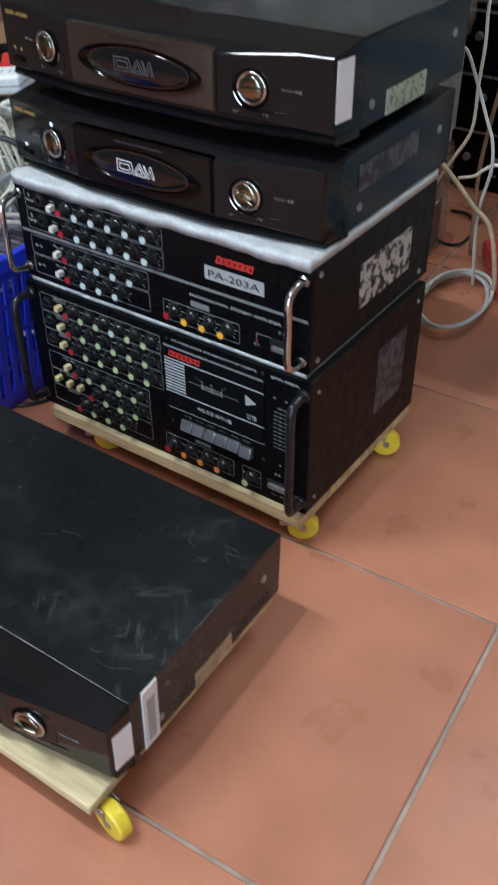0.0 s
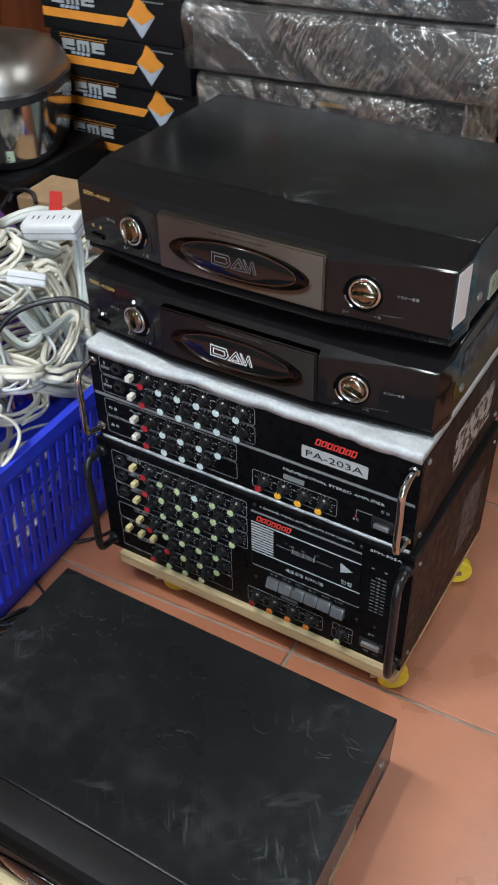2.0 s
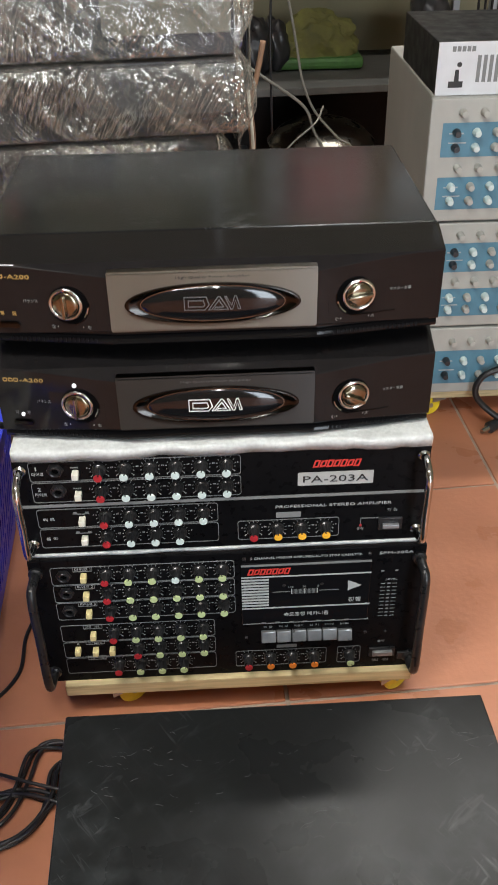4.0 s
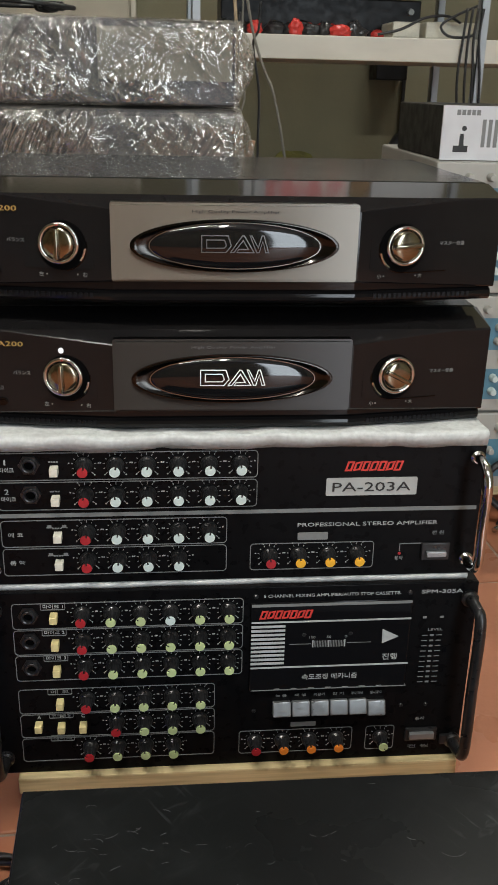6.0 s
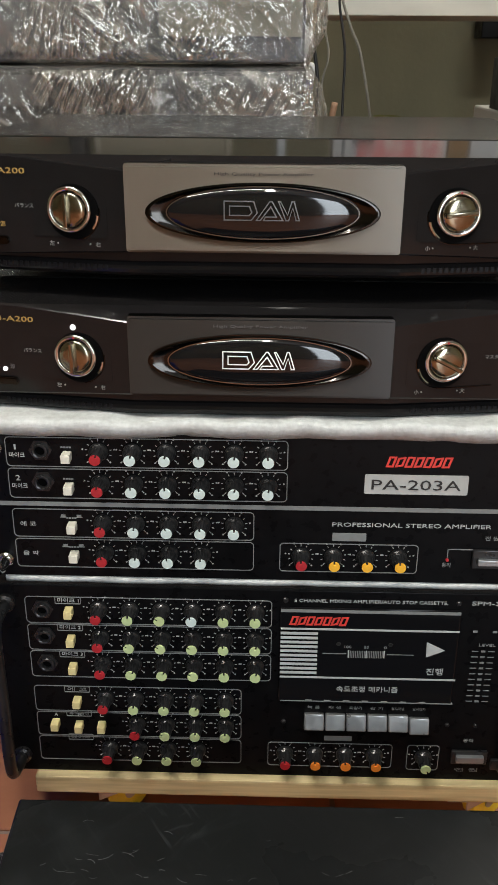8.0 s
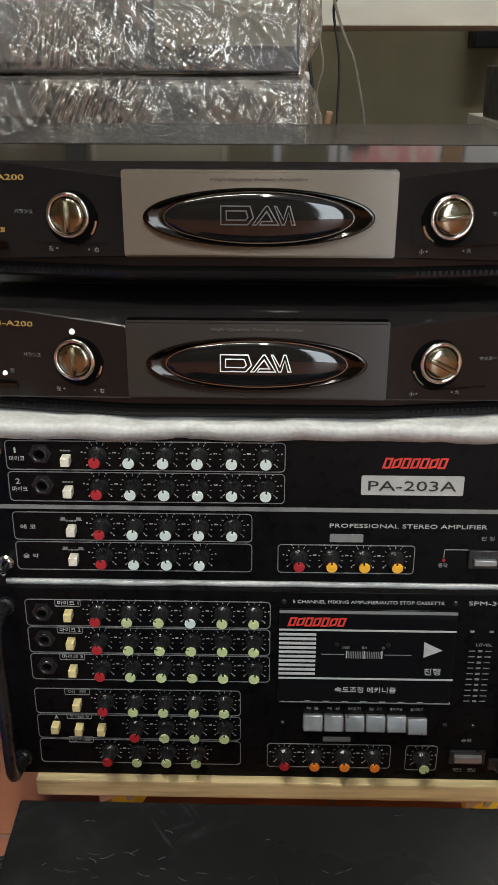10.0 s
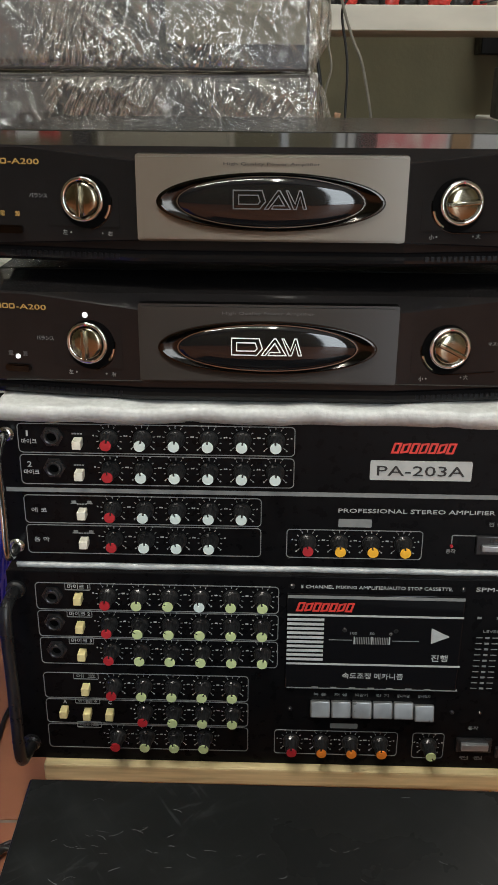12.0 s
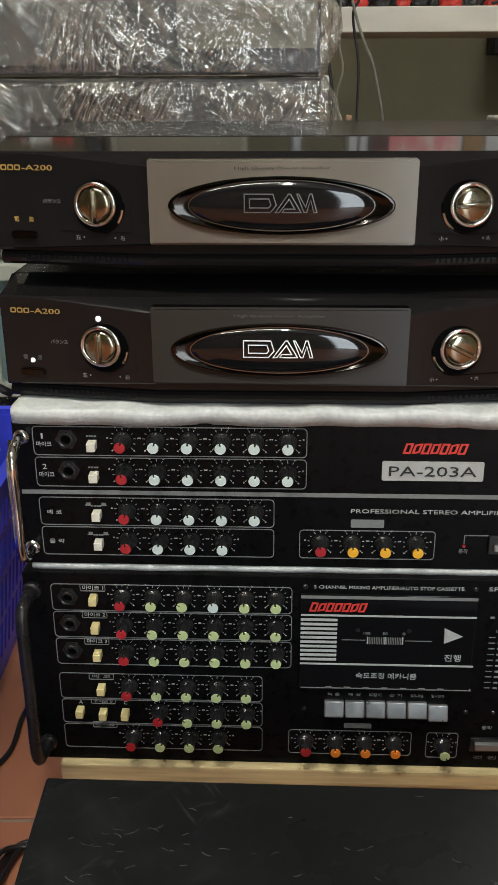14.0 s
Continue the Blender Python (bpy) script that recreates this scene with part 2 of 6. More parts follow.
M_RUBBER = surf("black_knob_plastic", (0.013, 0.013, 0.014), 0.33, spec=0.5, vary=0.2, scale=120)
M_PRINT = surf("pale_grey_print", (0.40, 0.42, 0.42), 0.6, vary=0.08, scale=200)
M_PRINT_S = surf("scale_print", (0.34, 0.35, 0.35), 0.6, vary=0.08, scale=200)
M_PRINT_D = surf("dim_grey_print", (0.19, 0.20, 0.20), 0.6, vary=0.08, scale=200)
M_PRINT_X = surf("faint_grey_print", (0.10, 0.10, 0.105), 0.4, vary=0.08, scale=200)
M_GOLDPRINT = surf("gold_print", (0.42, 0.27, 0.08), 0.45, vary=0.08, scale=200)
M_LOGO = surf("bright_white_print", (0.82, 0.84, 0.84), 0.35, vary=0.04, scale=200)
M_RED = surf("red_print", (0.62, 0.045, 0.035), 0.5, vary=0.08, scale=200)
M_CAPRED = surf("red_cap", (0.38, 0.020, 0.028), 0.4, vary=0.1, scale=150)
M_CAPWHITE = surf("white_cap", (0.58, 0.68, 0.66), 0.4, vary=0.06, scale=150)
M_CAPLIME = surf("pale_lime_cap", (0.48, 0.57, 0.29), 0.4, vary=0.06, scale=150)
M_CAPYELLOW = surf("amber_cap", (0.85, 0.45, 0.035), 0.4, vary=0.06, scale=150)
M_CAPORANGE = surf("orange_cap", (0.80, 0.24, 0.03), 0.4, vary=0.06, scale=150)
M_KEYWHITE = surf("cream_key", (0.70, 0.68, 0.58), 0.45, vary=0.08, scale=150)
M_KEYYELLOW = surf("yellowed_key", (0.68, 0.58, 0.28), 0.45, vary=0.08, scale=150)
M_KEYGREY = surf("grey_tape_key", (0.33, 0.34, 0.35), 0.36, vary=0.12, scale=80, metal=0.7)
M_PLATE = surf("model_plate", (0.42, 0.43, 0.42), 0.45, vary=0.08, scale=60)
M_INK = surf("black_ink", (0.012, 0.012, 0.012), 0.5, vary=0.1, scale=100)
M_FELT = surf("white_wadding", (0.60, 0.62, 0.61), 0.95, vary=0.14, scale=210, bump=0.0007, bscale=700, detail=10)
M_PINE = surf("pale_pine_board", (0.60, 0.49, 0.27), 0.6, vary=0.32, scale=110, stretch=(0.10, 1, 1.6), bump=0.0004, bscale=120,
              second=(0.30, 0.21, 0.09), mask=(0.56, 0.72), mscale=34)
M_WHEEL = surf("yellow_wheel_plastic", (0.78, 0.60, 0.03), 0.4, vary=0.1, scale=80, second=(0.45, 0.32, 0.05), mask=(0.6, 0.75), mscale=60)
M_ZINC = surf("zinc_plate", (0.42, 0.42, 0.42), 0.4, metal=0.9, vary=0.15, scale=90)
M_TILE = surf("terracotta_tile", (0.47, 0.195, 0.105), 0.34, vary=0.14, scale=10, bump=0.0004, bscale=90, rvary=0.1,
              second=(0.40, 0.16, 0.085), mask=(0.50, 1.0), mscale=6, per_object=0.05)
M_GROUT = surf("grey_grout", (0.38, 0.31, 0.25), 0.9, vary=0.3, scale=25, bump=0.001, bscale=300)
M_BLUE = surf("blue_crate_plastic", (0.040, 0.060, 0.70), 0.38, vary=0.15, scale=30, bump=0.0002, bscale=200)
M_CREAM = surf("cream_cable", (0.80, 0.76, 0.63), 0.5, vary=0.18, scale=18)
M_GREYCABLE = surf("grey_cable", (0.62, 0.64, 0.59), 0.5, vary=0.18, scale=18)
M_WHITEPL = surf("white_plastic", (0.74, 0.75, 0.74), 0.4, vary=0.06, scale=50)
M_BLACKCABLE = surf("black_cable", (0.012, 0.012, 0.013), 0.4, vary=0.15, scale=40)
M_REDPL = surf("red_plastic", (0.52, 0.038, 0.03), 0.35, vary=0.12, scale=50)
M_FILM = film_material("packing_film", 0.070, 0.075, 1.45)
M_FILM2 = film_material("loose_packing_film", 0.065, 0.11, 2.2)
M_FLAP = film_material("hanging_packing_film", 0.15, 0.09, 1.2)
M_UNIT = surf("wrapped_unit_front", (0.036, 0.035, 0.037), 0.4, vary=0.3, scale=20, second=(0.058, 0.042, 0.043), mask=(0.5, 0.75), mscale=7)
M_BOXBLACK = surf("black_carton", (0.009, 0.009, 0.010), 0.40, spec=0.2, vary=0.2, scale=40, bump=0.0003, bscale=80)
M_BOXORANGE = surf("orange_carton_print", (0.72, 0.28, 0.03), 0.45, vary=0.1, scale=40)
M_BOXGREY = surf("silver_carton_print", (0.42, 0.46, 0.52), 0.45, vary=0.15, scale=60)
M_BOXWHITE = surf("white_carton", (0.62, 0.64, 0.67), 0.6, vary=0.06, scale=30)
M_STEEL = surf("polished_steel", (0.62, 0.60, 0.56), 0.16, metal=1.0, vary=0.08, scale=20, rvary=0.06)
M_STEELTOP = surf("satin_steel_lid", (0.36, 0.34, 0.31), 0.42, metal=1.0, vary=0.08, scale=20, rvary=0.06)
M_DARKPL = surf("dark_plastic", (0.02, 0.02, 0.022), 0.35, vary=0.2, scale=40)
M_CARD = surf("brown_cardboard", (0.36, 0.23, 0.12), 0.85, vary=0.15, scale=40, bump=0.0004, bscale=200)
M_PURPLE = surf("purple_cloth", (0.10, 0.03, 0.16), 0.9, vary=0.25, scale=40, bump=0.002, bscale=60)
M_DOORWOOD = surf("red_brown_door_wood", (0.20, 0.060, 0.022), 0.35, vary=0.3, scale=20, stretch=(1, 1, 0.1), coat=0.2)
M_WALL = surf("olive_plaster", (0.215, 0.20, 0.130), 0.85, vary=0.12, scale=6, bump=0.0008, bscale=60)
M_PAINT = surf("cream_plaster", (0.62, 0.59, 0.50), 0.85, vary=0.08, scale=6, bump=0.0008, bscale=60)
M_CEIL = surf("dull_white_ceiling_paint", (0.45, 0.44, 0.42), 0.9, vary=0.05, scale=5)
M_SHELF = surf("worn_white_shelf_board", (0.62, 0.60, 0.53), 0.6, vary=0.15, scale=14, stretch=(0.3, 1, 1))
M_RACK = surf("light_grey_rack_steel", (0.42, 0.45, 0.48), 0.45, metal=0.4, vary=0.1, scale=20)
M_PALE = surf("pale_grey_green_paint", (0.50, 0.53, 0.47), 0.5, vary=0.10, scale=20)
M_PALEBLUE = surf("blue_green_panel", (0.22, 0.34, 0.36), 0.45, vary=0.12, scale=30)
M_MIXER = surf("off_white_mixer_case", (0.38, 0.38, 0.35), 0.5, vary=0.08, scale=30)
M_MIXGREY = surf("grey_mixer_side", (0.36, 0.36, 0.33), 0.55, vary=0.1, scale=30)
M_MIXBLUE = surf("blue_mixer_print", (0.085, 0.21, 0.29), 0.45, vary=0.1, scale=40)
M_OLIVE = surf("yellow_green_sack", (0.12, 0.115, 0.03), 0.8, vary=0.4, scale=30, bump=0.003, bscale=40)
M_GREENBOX = surf("green_label", (0.42, 0.50, 0.36), 0.55, vary=0.15, scale=60, second=(0.12, 0.14, 0.12), mask=(0.55, 0.6), mscale=150)
M_STICKER = surf("white_sticker", (0.84, 0.84, 0.83), 0.55, vary=0.04, scale=60)
M_TAPE = surf("torn_beige_tape", (0.42, 0.32, 0.20), 0.6, vary=0.3, scale=60)
M_SPECK = surf("speckled_vent_label", (0.03, 0.03, 0.032), 0.5, vary=0.2, scale=60, second=(0.52, 0.51, 0.46), mask=(0.46, 0.52), mscale=75)
M_SPECK_D = surf("worn_vent_label", (0.022, 0.022, 0.026), 0.5, vary=0.2, scale=60, second=(0.09, 0.095, 0.11), mask=(0.46, 0.56), mscale=70)
M_LED = surf("white_led", (0.85, 0.88, 0.9), 0.4, vary=0.02, scale=20, glow=0.6)
M_MUDGREY = surf("dusty_dark_grey_board", (0.085, 0.085, 0.08), 0.7, vary=0.25, scale=20)
M_GREEN = surf("green_plastic", (0.05, 0.13, 0.03), 0.6, vary=0.3, scale=40)
M_VIOLET = surf("violet_blue_plastic", (0.10, 0.09, 0.36), 0.4, vary=0.15, scale=40)
M_TAN = surf("tan_cable", (0.34, 0.20, 0.12), 0.6, vary=0.25, scale=30)
M_OLDSTEEL = surf("dull_old_steel", (0.26, 0.24, 0.21), 0.30, metal=1.0, vary=0.3, scale=18, rvary=0.1)
# a darker grey than the crate's cables, for those hanging at the back
M_DIMCABLE = surf("dull_grey_cable", (0.19, 0.18, 0.15), 0.6, vary=0.25, scale=30)
M_SEENPLATE = surf("beige_grey_front_plate", (0.17, 0.158, 0.125), 0.5, vary=0.2, scale=12)
M_SEENGREY = surf("dull_grey_front_plate", (0.095, 0.092, 0.09), 0.5, vary=0.25, scale=12)
M_PINKBOX = surf("pink_red_box", (0.78, 0.24, 0.26), 0.5, vary=0.2, scale=14, second=(0.85, 0.75, 0.72), mask=(0.5, 0.6), mscale=18)
M_BEIGE = surf("beige_door_paint", (0.44, 0.41, 0.32), 0.6, vary=0.08, scale=8)
M_TUBE = surf("tube_glass", (1.0, 0.96, 0.88), 0.4, vary=0.01, scale=20, glow=24.0)


# ---- geometry ----
def block(x0, x1, y0, y1, z0, z1, bevel=0.0, seg=2):
    bm = bmesh.new()
    bmesh.ops.create_cube(bm, size=1.0)
    for v in bm.verts:
        v.co = Vector((x0 + (v.co.x + 0.5) * (x1 - x0), y0 + (v.co.y + 0.5) * (y1 - y0), z0 + (v.co.z + 0.5) * (z1 - z0)))
    if bevel:
        bmesh.ops.bevel(bm, geom=bm.edges[:], offset=bevel, segments=seg, affect="EDGES", profile=0.5)
    return bm


def joined(*bms):
    out = bmesh.new()
    for b in bms:
        me = bpy.data.meshes.new("tmp")
        b.to_mesh(me)
        out.from_mesh(me)
        bpy.data.meshes.remove(me)
        b.free()
    return out


def prism(points, y0, y1, bevel=0.0):
    """A shape drawn in x and z, from y0 (front) to y1 (back)."""
    bm = bmesh.new()
    f = bm.faces.new([bm.verts.new((x, y0, z)) for x, z in points])
    bmesh.ops.recalc_face_normals(bm, faces=[f])
    r = bmesh.ops.extrude_face_region(bm, geom=[f])
    bmesh.ops.translate(bm, verts=[g for g in r["geom"] if isinstance(g, bmesh.types.BMVert)], vec=(0, y1 - y0, 0))
    bmesh.ops.recalc_face_normals(bm, faces=bm.faces[:])
    if bevel:
        bmesh.ops.bevel(bm, geom=[e for e in bm.edges if all(abs(v.co.y - y0) < 1e-7 for v in e.verts)], offset=bevel, segments=2, affect="EDGES")
    return bm


def plan(points, z0, z1):
    """A shape drawn in x and y, from z0 up to z1."""
    bm = bmesh.new()
    f = bm.faces.new([bm.verts.new((x, y, z0)) for x, y in points])
    r = bmesh.ops.extrude_face_region(bm, geom=[f])
    bmesh.ops.translate(bm, verts=[g for g in r["geom"] if isinstance(g, bmesh.types.BMVert)], vec=(0, 0, z1 - z0))
    bmesh.ops.recalc_face_normals(bm, faces=bm.faces[:])
    return bm


def lathe(profile, seg=24, axis="y", at=(0, 0, 0)):
    """Rings of (distance along the axis, radius). Along y, lower is nearer the front."""
    bm = bmesh.new()
    rings = []
    for d, r in profile:
        ring = []
        for i in range(seg):
            a = 2 * math.pi * i / seg
            c, s = r * math.cos(a), r * math.sin(a)
            co = {"y": (c, d, s), "z": (c, s, d), "x": (d, c, s)}[axis]
            ring.append(bm.verts.new(Vector(co) + Vector(at)))
        rings.append(ring)
    for a, b in zip(rings, rings[1:]):
        for i in range(seg):
            bm.faces.new((a[i], a[(i + 1) % seg], b[(i + 1) % seg], b[i]))
    bm.faces.new(rings[0])
    bm.faces.new(rings[-1])
    bmesh.ops.recalc_face_normals(bm, faces=bm.faces[:])
    return bm


def fine(profile, n=5):
    """A lathe profile with more rings between its own."""
    return [(q.x, max(q.y, 0.0005)) for q in smooth_path([(d, r, 0.0) for d, r in profile], n)]


def smooth_path(points, step=6):
    """A Catmull-Rom curve through points."""
    p = [Vector(q) for q in points]
    p = [2 * p[0] - p[1]] + p + [2 * p[-1] - p[-2]]
    out = []
    for a, b, c, d in zip(p, p[1:], p[2:], p[3:]):
        for i in range(step):
            t = i / step
            out.append(0.5 * ((2 * b) + (c - a) * t + (2 * a - 5 * b + 4 * c - d) * t * t + (3 * b - a - 3 * c + d) * t ** 3))
    out.append(p[-2])
    return out


def tube_geo(path, r, seg=7, flat=1.0):
    """Vertices and faces of a tube along a path."""
    verts, faces = [], []
    t0 = (path[1] - path[0]).normalized()
    u = t0.orthogonal().normalized()
    for i, q in enumerate(path):
        t = (path[min(i + 1, len(path) - 1)] - path[max(i - 1, 0)])
        t = t.normalized() if t.length > 1e-9 else t0
        u = (u - t * u.dot(t))
        u = u.normalized() if u.length > 1e-6 else t.orthogonal().normalized()
        w = t.cross(u)
        for k in range(seg):
            a = 2 * math.pi * k / seg
            verts.append(q + u * (r * math.cos(a)) + w * (r * flat * math.sin(a)))
    for i in range(len(path) - 1):
        for k in range(seg):
            a, b = i * seg + k, i * seg + (k + 1) % seg
            faces.append((a, b, b + seg, a + seg))
    faces.append(tuple(range(seg))[::-1])
    faces.append(tuple(range(len(verts) - seg, len(verts))))
    return verts, faces


def tube(points, r, seg=8, step=6, flat=1.0):
    bm = bmesh.new()
    v, f = tube_geo(smooth_path(points, step), r, seg, flat)
    bv = [bm.verts.new(c) for c in v]
    for q in f:
        bm.faces.new([bv[i] for i in q])
    return bm


def tubes_mesh(paths, r, seg=6, flat=1.0):
    """Many tubes in one mesh."""
    verts, faces = [], []
    for path in paths:
        v, f = tube_geo(path, r, seg, flat)
        o = len(verts)
        verts += v
        faces += [tuple(i + o for i in q) for q in f]
    me = bpy.data.meshes.new("tubes")
    me.from_pydata([tuple(v) for v in verts], [], faces)
    me.shade_smooth()
    return me


def rounded(x0, x1, z0, z1, r, n=4):
    pts = []
    for cx, cz, a0 in ((x1 - r, z1 - r, 0), (x0 + r, z1 - r, 90), (x0 + r, z0 + r, 180), (x1 - r, z0 + r, 270)):
        for i in range(n + 1):
            a = radians(a0 + 90 * i / n)
            pts.append((cx + r * math.cos(a), cz + r * math.sin(a)))
    return pts


def ring_band(outer, inner, y0, y1):
    """A closed band between two outlines of equal length, in x and z."""
    bm = bmesh.new()
    n = len(outer)
    vs = [[bm.verts.new((x, y, z)) for x, z in ring] for ring, y in ((outer, y0), (inner, y0), (outer, y1), (inner, y1))]
    for i in range(n):
        j = (i + 1) % n
        bm.faces.new((vs[0][i], vs[0][j], vs[1][j], vs[1][i]))
        bm.faces.new((vs[2][i], vs[3][i], vs[3][j], vs[2][j]))
        bm.faces.new((vs[0][i], vs[2][i], vs[2][j], vs[0][j]))
        bm.faces.new((vs[1][i], vs[1][j], vs[3][j], vs[3][i]))
    bmesh.ops.recalc_face_normals(bm, faces=bm.faces[:])
    return bm


def outline(x0, x1, z0, z1, r, w, y0, y1):
    return ring_band(rounded(x0, x1, z0, z1, r), rounded(x0 + w, x1 - w, z0 + w, z1 - w, max(r - w, 0.0003)), y0, y1)


def ellipse(cx, cz, a, b, n=48, power=2.0):
    out = []
    for i in range(n):
        t = 2 * math.pi * i / n
        c, s = math.cos(t), math.sin(t)
        out.append((cx + a * math.copysign(abs(c) ** (2 / power), c), cz + b * math.copysign(abs(s) ** (2 / power), s)))
    return out


def words(text, width, height, depth=0.0004):
    """Built-in lettering, stretched to a width and a height, facing -y, its lower left corner at the origin."""
    c = bpy.data.curves.new("words", "FONT")
    c.body, c.size, c.resolution_u = text, 1.0, 2
    ob = bpy.data.objects.new("words", c)
    me = bpy.data.meshes.new_from_object(ob)
    bpy.data.objects.remove(ob)
    bpy.data.curves.remove(c)
    xs, ys = [v.co.x for v in me.vertices], [v.co.y for v in me.vertices]
    bm = bmesh.new()
    bm.from_mesh(me)
    bpy.data.meshes.remove(me)
    sx, sy = width / (max(xs) - min(xs)), height / (max(ys) - min(ys))
    for v in bm.verts:
        v.co = Vector(((v.co.x - min(xs)) * sx, 0.0, (v.co.y - min(ys)) * sy))
    r = bmesh.ops.extrude_face_region(bm, geom=bm.faces[:])
    bmesh.ops.translate(bm, verts=[g for g in r["geom"] if isinstance(g, bmesh.types.BMVert)], vec=(0, -depth, 0))
    bmesh.ops.recalc_face_normals(bm, faces=bm.faces[:])
    return bm


def moved(bm, x=0, y=0, z=0):
    bmesh.ops.translate(bm, verts=bm.verts[:], vec=(x, y, z))
    return bm


def turned(bm, m):
    bmesh.ops.transform(bm, matrix=m, verts=bm.verts[:])
    return bm


def mesh_of(bm, material, smooth=False):
    me = bpy.data.meshes.new("mesh")
    bm.to_mesh(me)
    bm.free()
    me.materials.append(material)
    if smooth:
        me.shade_smooth()
    else:
        me.shade_smooth()
        me.set_sharp_from_angle(angle=radians(21))
    return me


def part(name, bm, material, parent, label=""):
    ob = new(name, mesh_of(bm, material) if isinstance(bm, bmesh.types.BMesh) else bm)
    ob.parent = parent
    return tagged(ob, label)


def same_part(name, me, parent, at=(0, 0, 0), turn=None):
    """One more piece on a shared mesh."""
    ob = new(name, me)
    ob.parent = parent
    ob.location = at
    if turn:
        ob.rotation_euler = [radians(a) for a in turn]
    return ob


def thing(name, at, label, category, group="", yaw=0.0, kind=""):
    ob = new(name)
    ob.empty_display_size = 0.05
    ob.matrix_world = pose(*at, 0, 0, yaw)
    return tagged(ob, label, category, group, kind)


def solid(name, bm, material, label, category, at=(0, 0, 0), yaw=0.0, group="", kind="", smooth=False):
    me = mesh_of(bm, material, smooth) if isinstance(bm, bmesh.types.BMesh) else bm
    ob = new(name, me)
    ob.matrix_world = pose(*at, 0, 0, yaw)
    return tagged(ob, label, category, group, kind)


# ---- the room ----
X0, X1, Y0, Y1, CEIL, G = -3.1, 2.1, -3.1, 2.5, 2.75, -0.010
wall_back = solid("wall_back", block(X0, X1, Y1, Y1 + 0.12, G, CEIL), M_WALL, "olive-tinted plaster back wall in half shade", "wall", kind="structure")
solid("wall_left", block(X0 - 0.12, X0, Y0, Y1, G, CEIL), M_WALL, "olive plaster side wall of the shop", "wall", kind="structure")
solid("wall_right", block(X1, X1 + 0.12, Y0, Y1, G, CEIL), M_WALL, "olive plaster side wall of the shop", "wall", kind="structure")
solid("wall_front", joined(block(X0, 0.64, Y0 - 0.12, Y0, G, CEIL), block(1.42, X1, Y0 - 0.12, Y0, G, CEIL), block(0.64, 1.42, Y0 - 0.12, Y0, 2.5, CEIL)), M_WALL,
      "olive plaster front wall with an open shop front", "wall", kind="structure")
solid("ceiling", block(X0, X1, Y0, Y1, CEIL, CEIL + 0.1), M_CEIL, "white painted flat ceiling", "ceiling", kind="structure")
ground = solid("floor", block(X0, X1, Y0 - 3.0, Y1, G - 0.06, G - 0.0035), M_GROUT, "terracotta floor tiles with pale grey grout joints", "floor", kind="structure")

lamp = thing("ceiling_lamp", (0.05, -1.30, 2.70), "unseen white fluorescent tube lamp on the ceiling", "lamp", "ceiling tube lamps")
part("housing", block(-0.03, 0.03, -0.62, 0.62, 0.0, 0.05, 0.004), M_WHITEPL, lamp)
part("tube", lathe([(-0.59, 0.013), (0.59, 0.013)], 16, "y", (0, 0, -0.016)), M_TUBE, lamp, "glowing white glass tube")
# the tube added to brighten the crate side
copy_thing(lamp, pose(-0.62, -0.85, 2.70, 0, 0, 90))
copy_thing(lamp, pose(0.95, 1.25, 2.70, 0, 0, 90))
# unseen pale panel, added to keep blue sky out of the reflections
solid("backdrop", block(-6, 8, -9.2, -9.0, G - 0.05, 5.0), M_PAINT, "unseen pale panel outside that tones down sky reflections", "backdrop", kind="structure")


# ---- the mixing amplifiers of the stack ----
def dial_mesh(r0=0.0098, r1=0.0116, n=11):
    bms = []
    for i in range(n):
        a = radians(225 - 270 * i / (n - 1))
        b = block(r0, r1 if i % 5 else r1 + 0.0008, -0.0004, 0.0, -0.00028, 0.00028)
        bms.append(turned(b, Matrix.Rotation(-a, 4, "Y")))
        if i % 2 == 0:
            d = block(r1 + 0.0016, r1 + 0.0030, -0.0004, 0.0, -0.0006, 0.0006)
            bms.append(turned(d, Matrix.Rotation(-a, 4, "Y")))
    return mesh_of(joined(*bms), M_PRINT_S)


def knob_mesh():
    """A black knob with a wide skirt and ribs, standing out from the panel."""
    bm = lathe([(0.0, 0.0082), (-0.0030, 0.0082), (-0.0042, 0.0072), (-0.0060, 0.0064), (-0.0165, 0.0056), (-0.0178, 0.0050)], 28)
    for v in bm.verts:
        r = math.hypot(v.co.x, v.co.z)
        if v.co.y < -0.0055 and r > 0.0052:
            k = 1 - 0.07 * (0.5 + 0.5 * math.cos(14 * math.atan2(v.co.z, v.co.x)))
            v.co.x, v.co.z = v.co.x * k, v.co.z * k
    return mesh_of(bm, M_RUBBER)


def cap_mesh(material):
    """The coloured face of a knob, with a notch for a pointer."""
    pts = []
    for i in range(25):
        a = radians(90 + 9 + (360 - 18) * i / 24)
        pts.append((0.0049 * math.cos(a), 0.0049 * math.sin(a)))
    pts += [(0.0008, 0.0021), (-0.0008, 0.0021)]
    return mesh_of(prism(pts, -0.0192, -0.0177, 0.0003), material)


DIAL, KNOB = dial_mesh(), knob_mesh()
CAPS = {"red": cap_mesh(M_CAPRED), "white": cap_mesh(M_CAPWHITE), "lime": cap_mesh(M_CAPLIME), "amber": cap_mesh(M_CAPYELLOW), "orange": cap_mesh(M_CAPORANGE)}
rnd = random.Random(4)


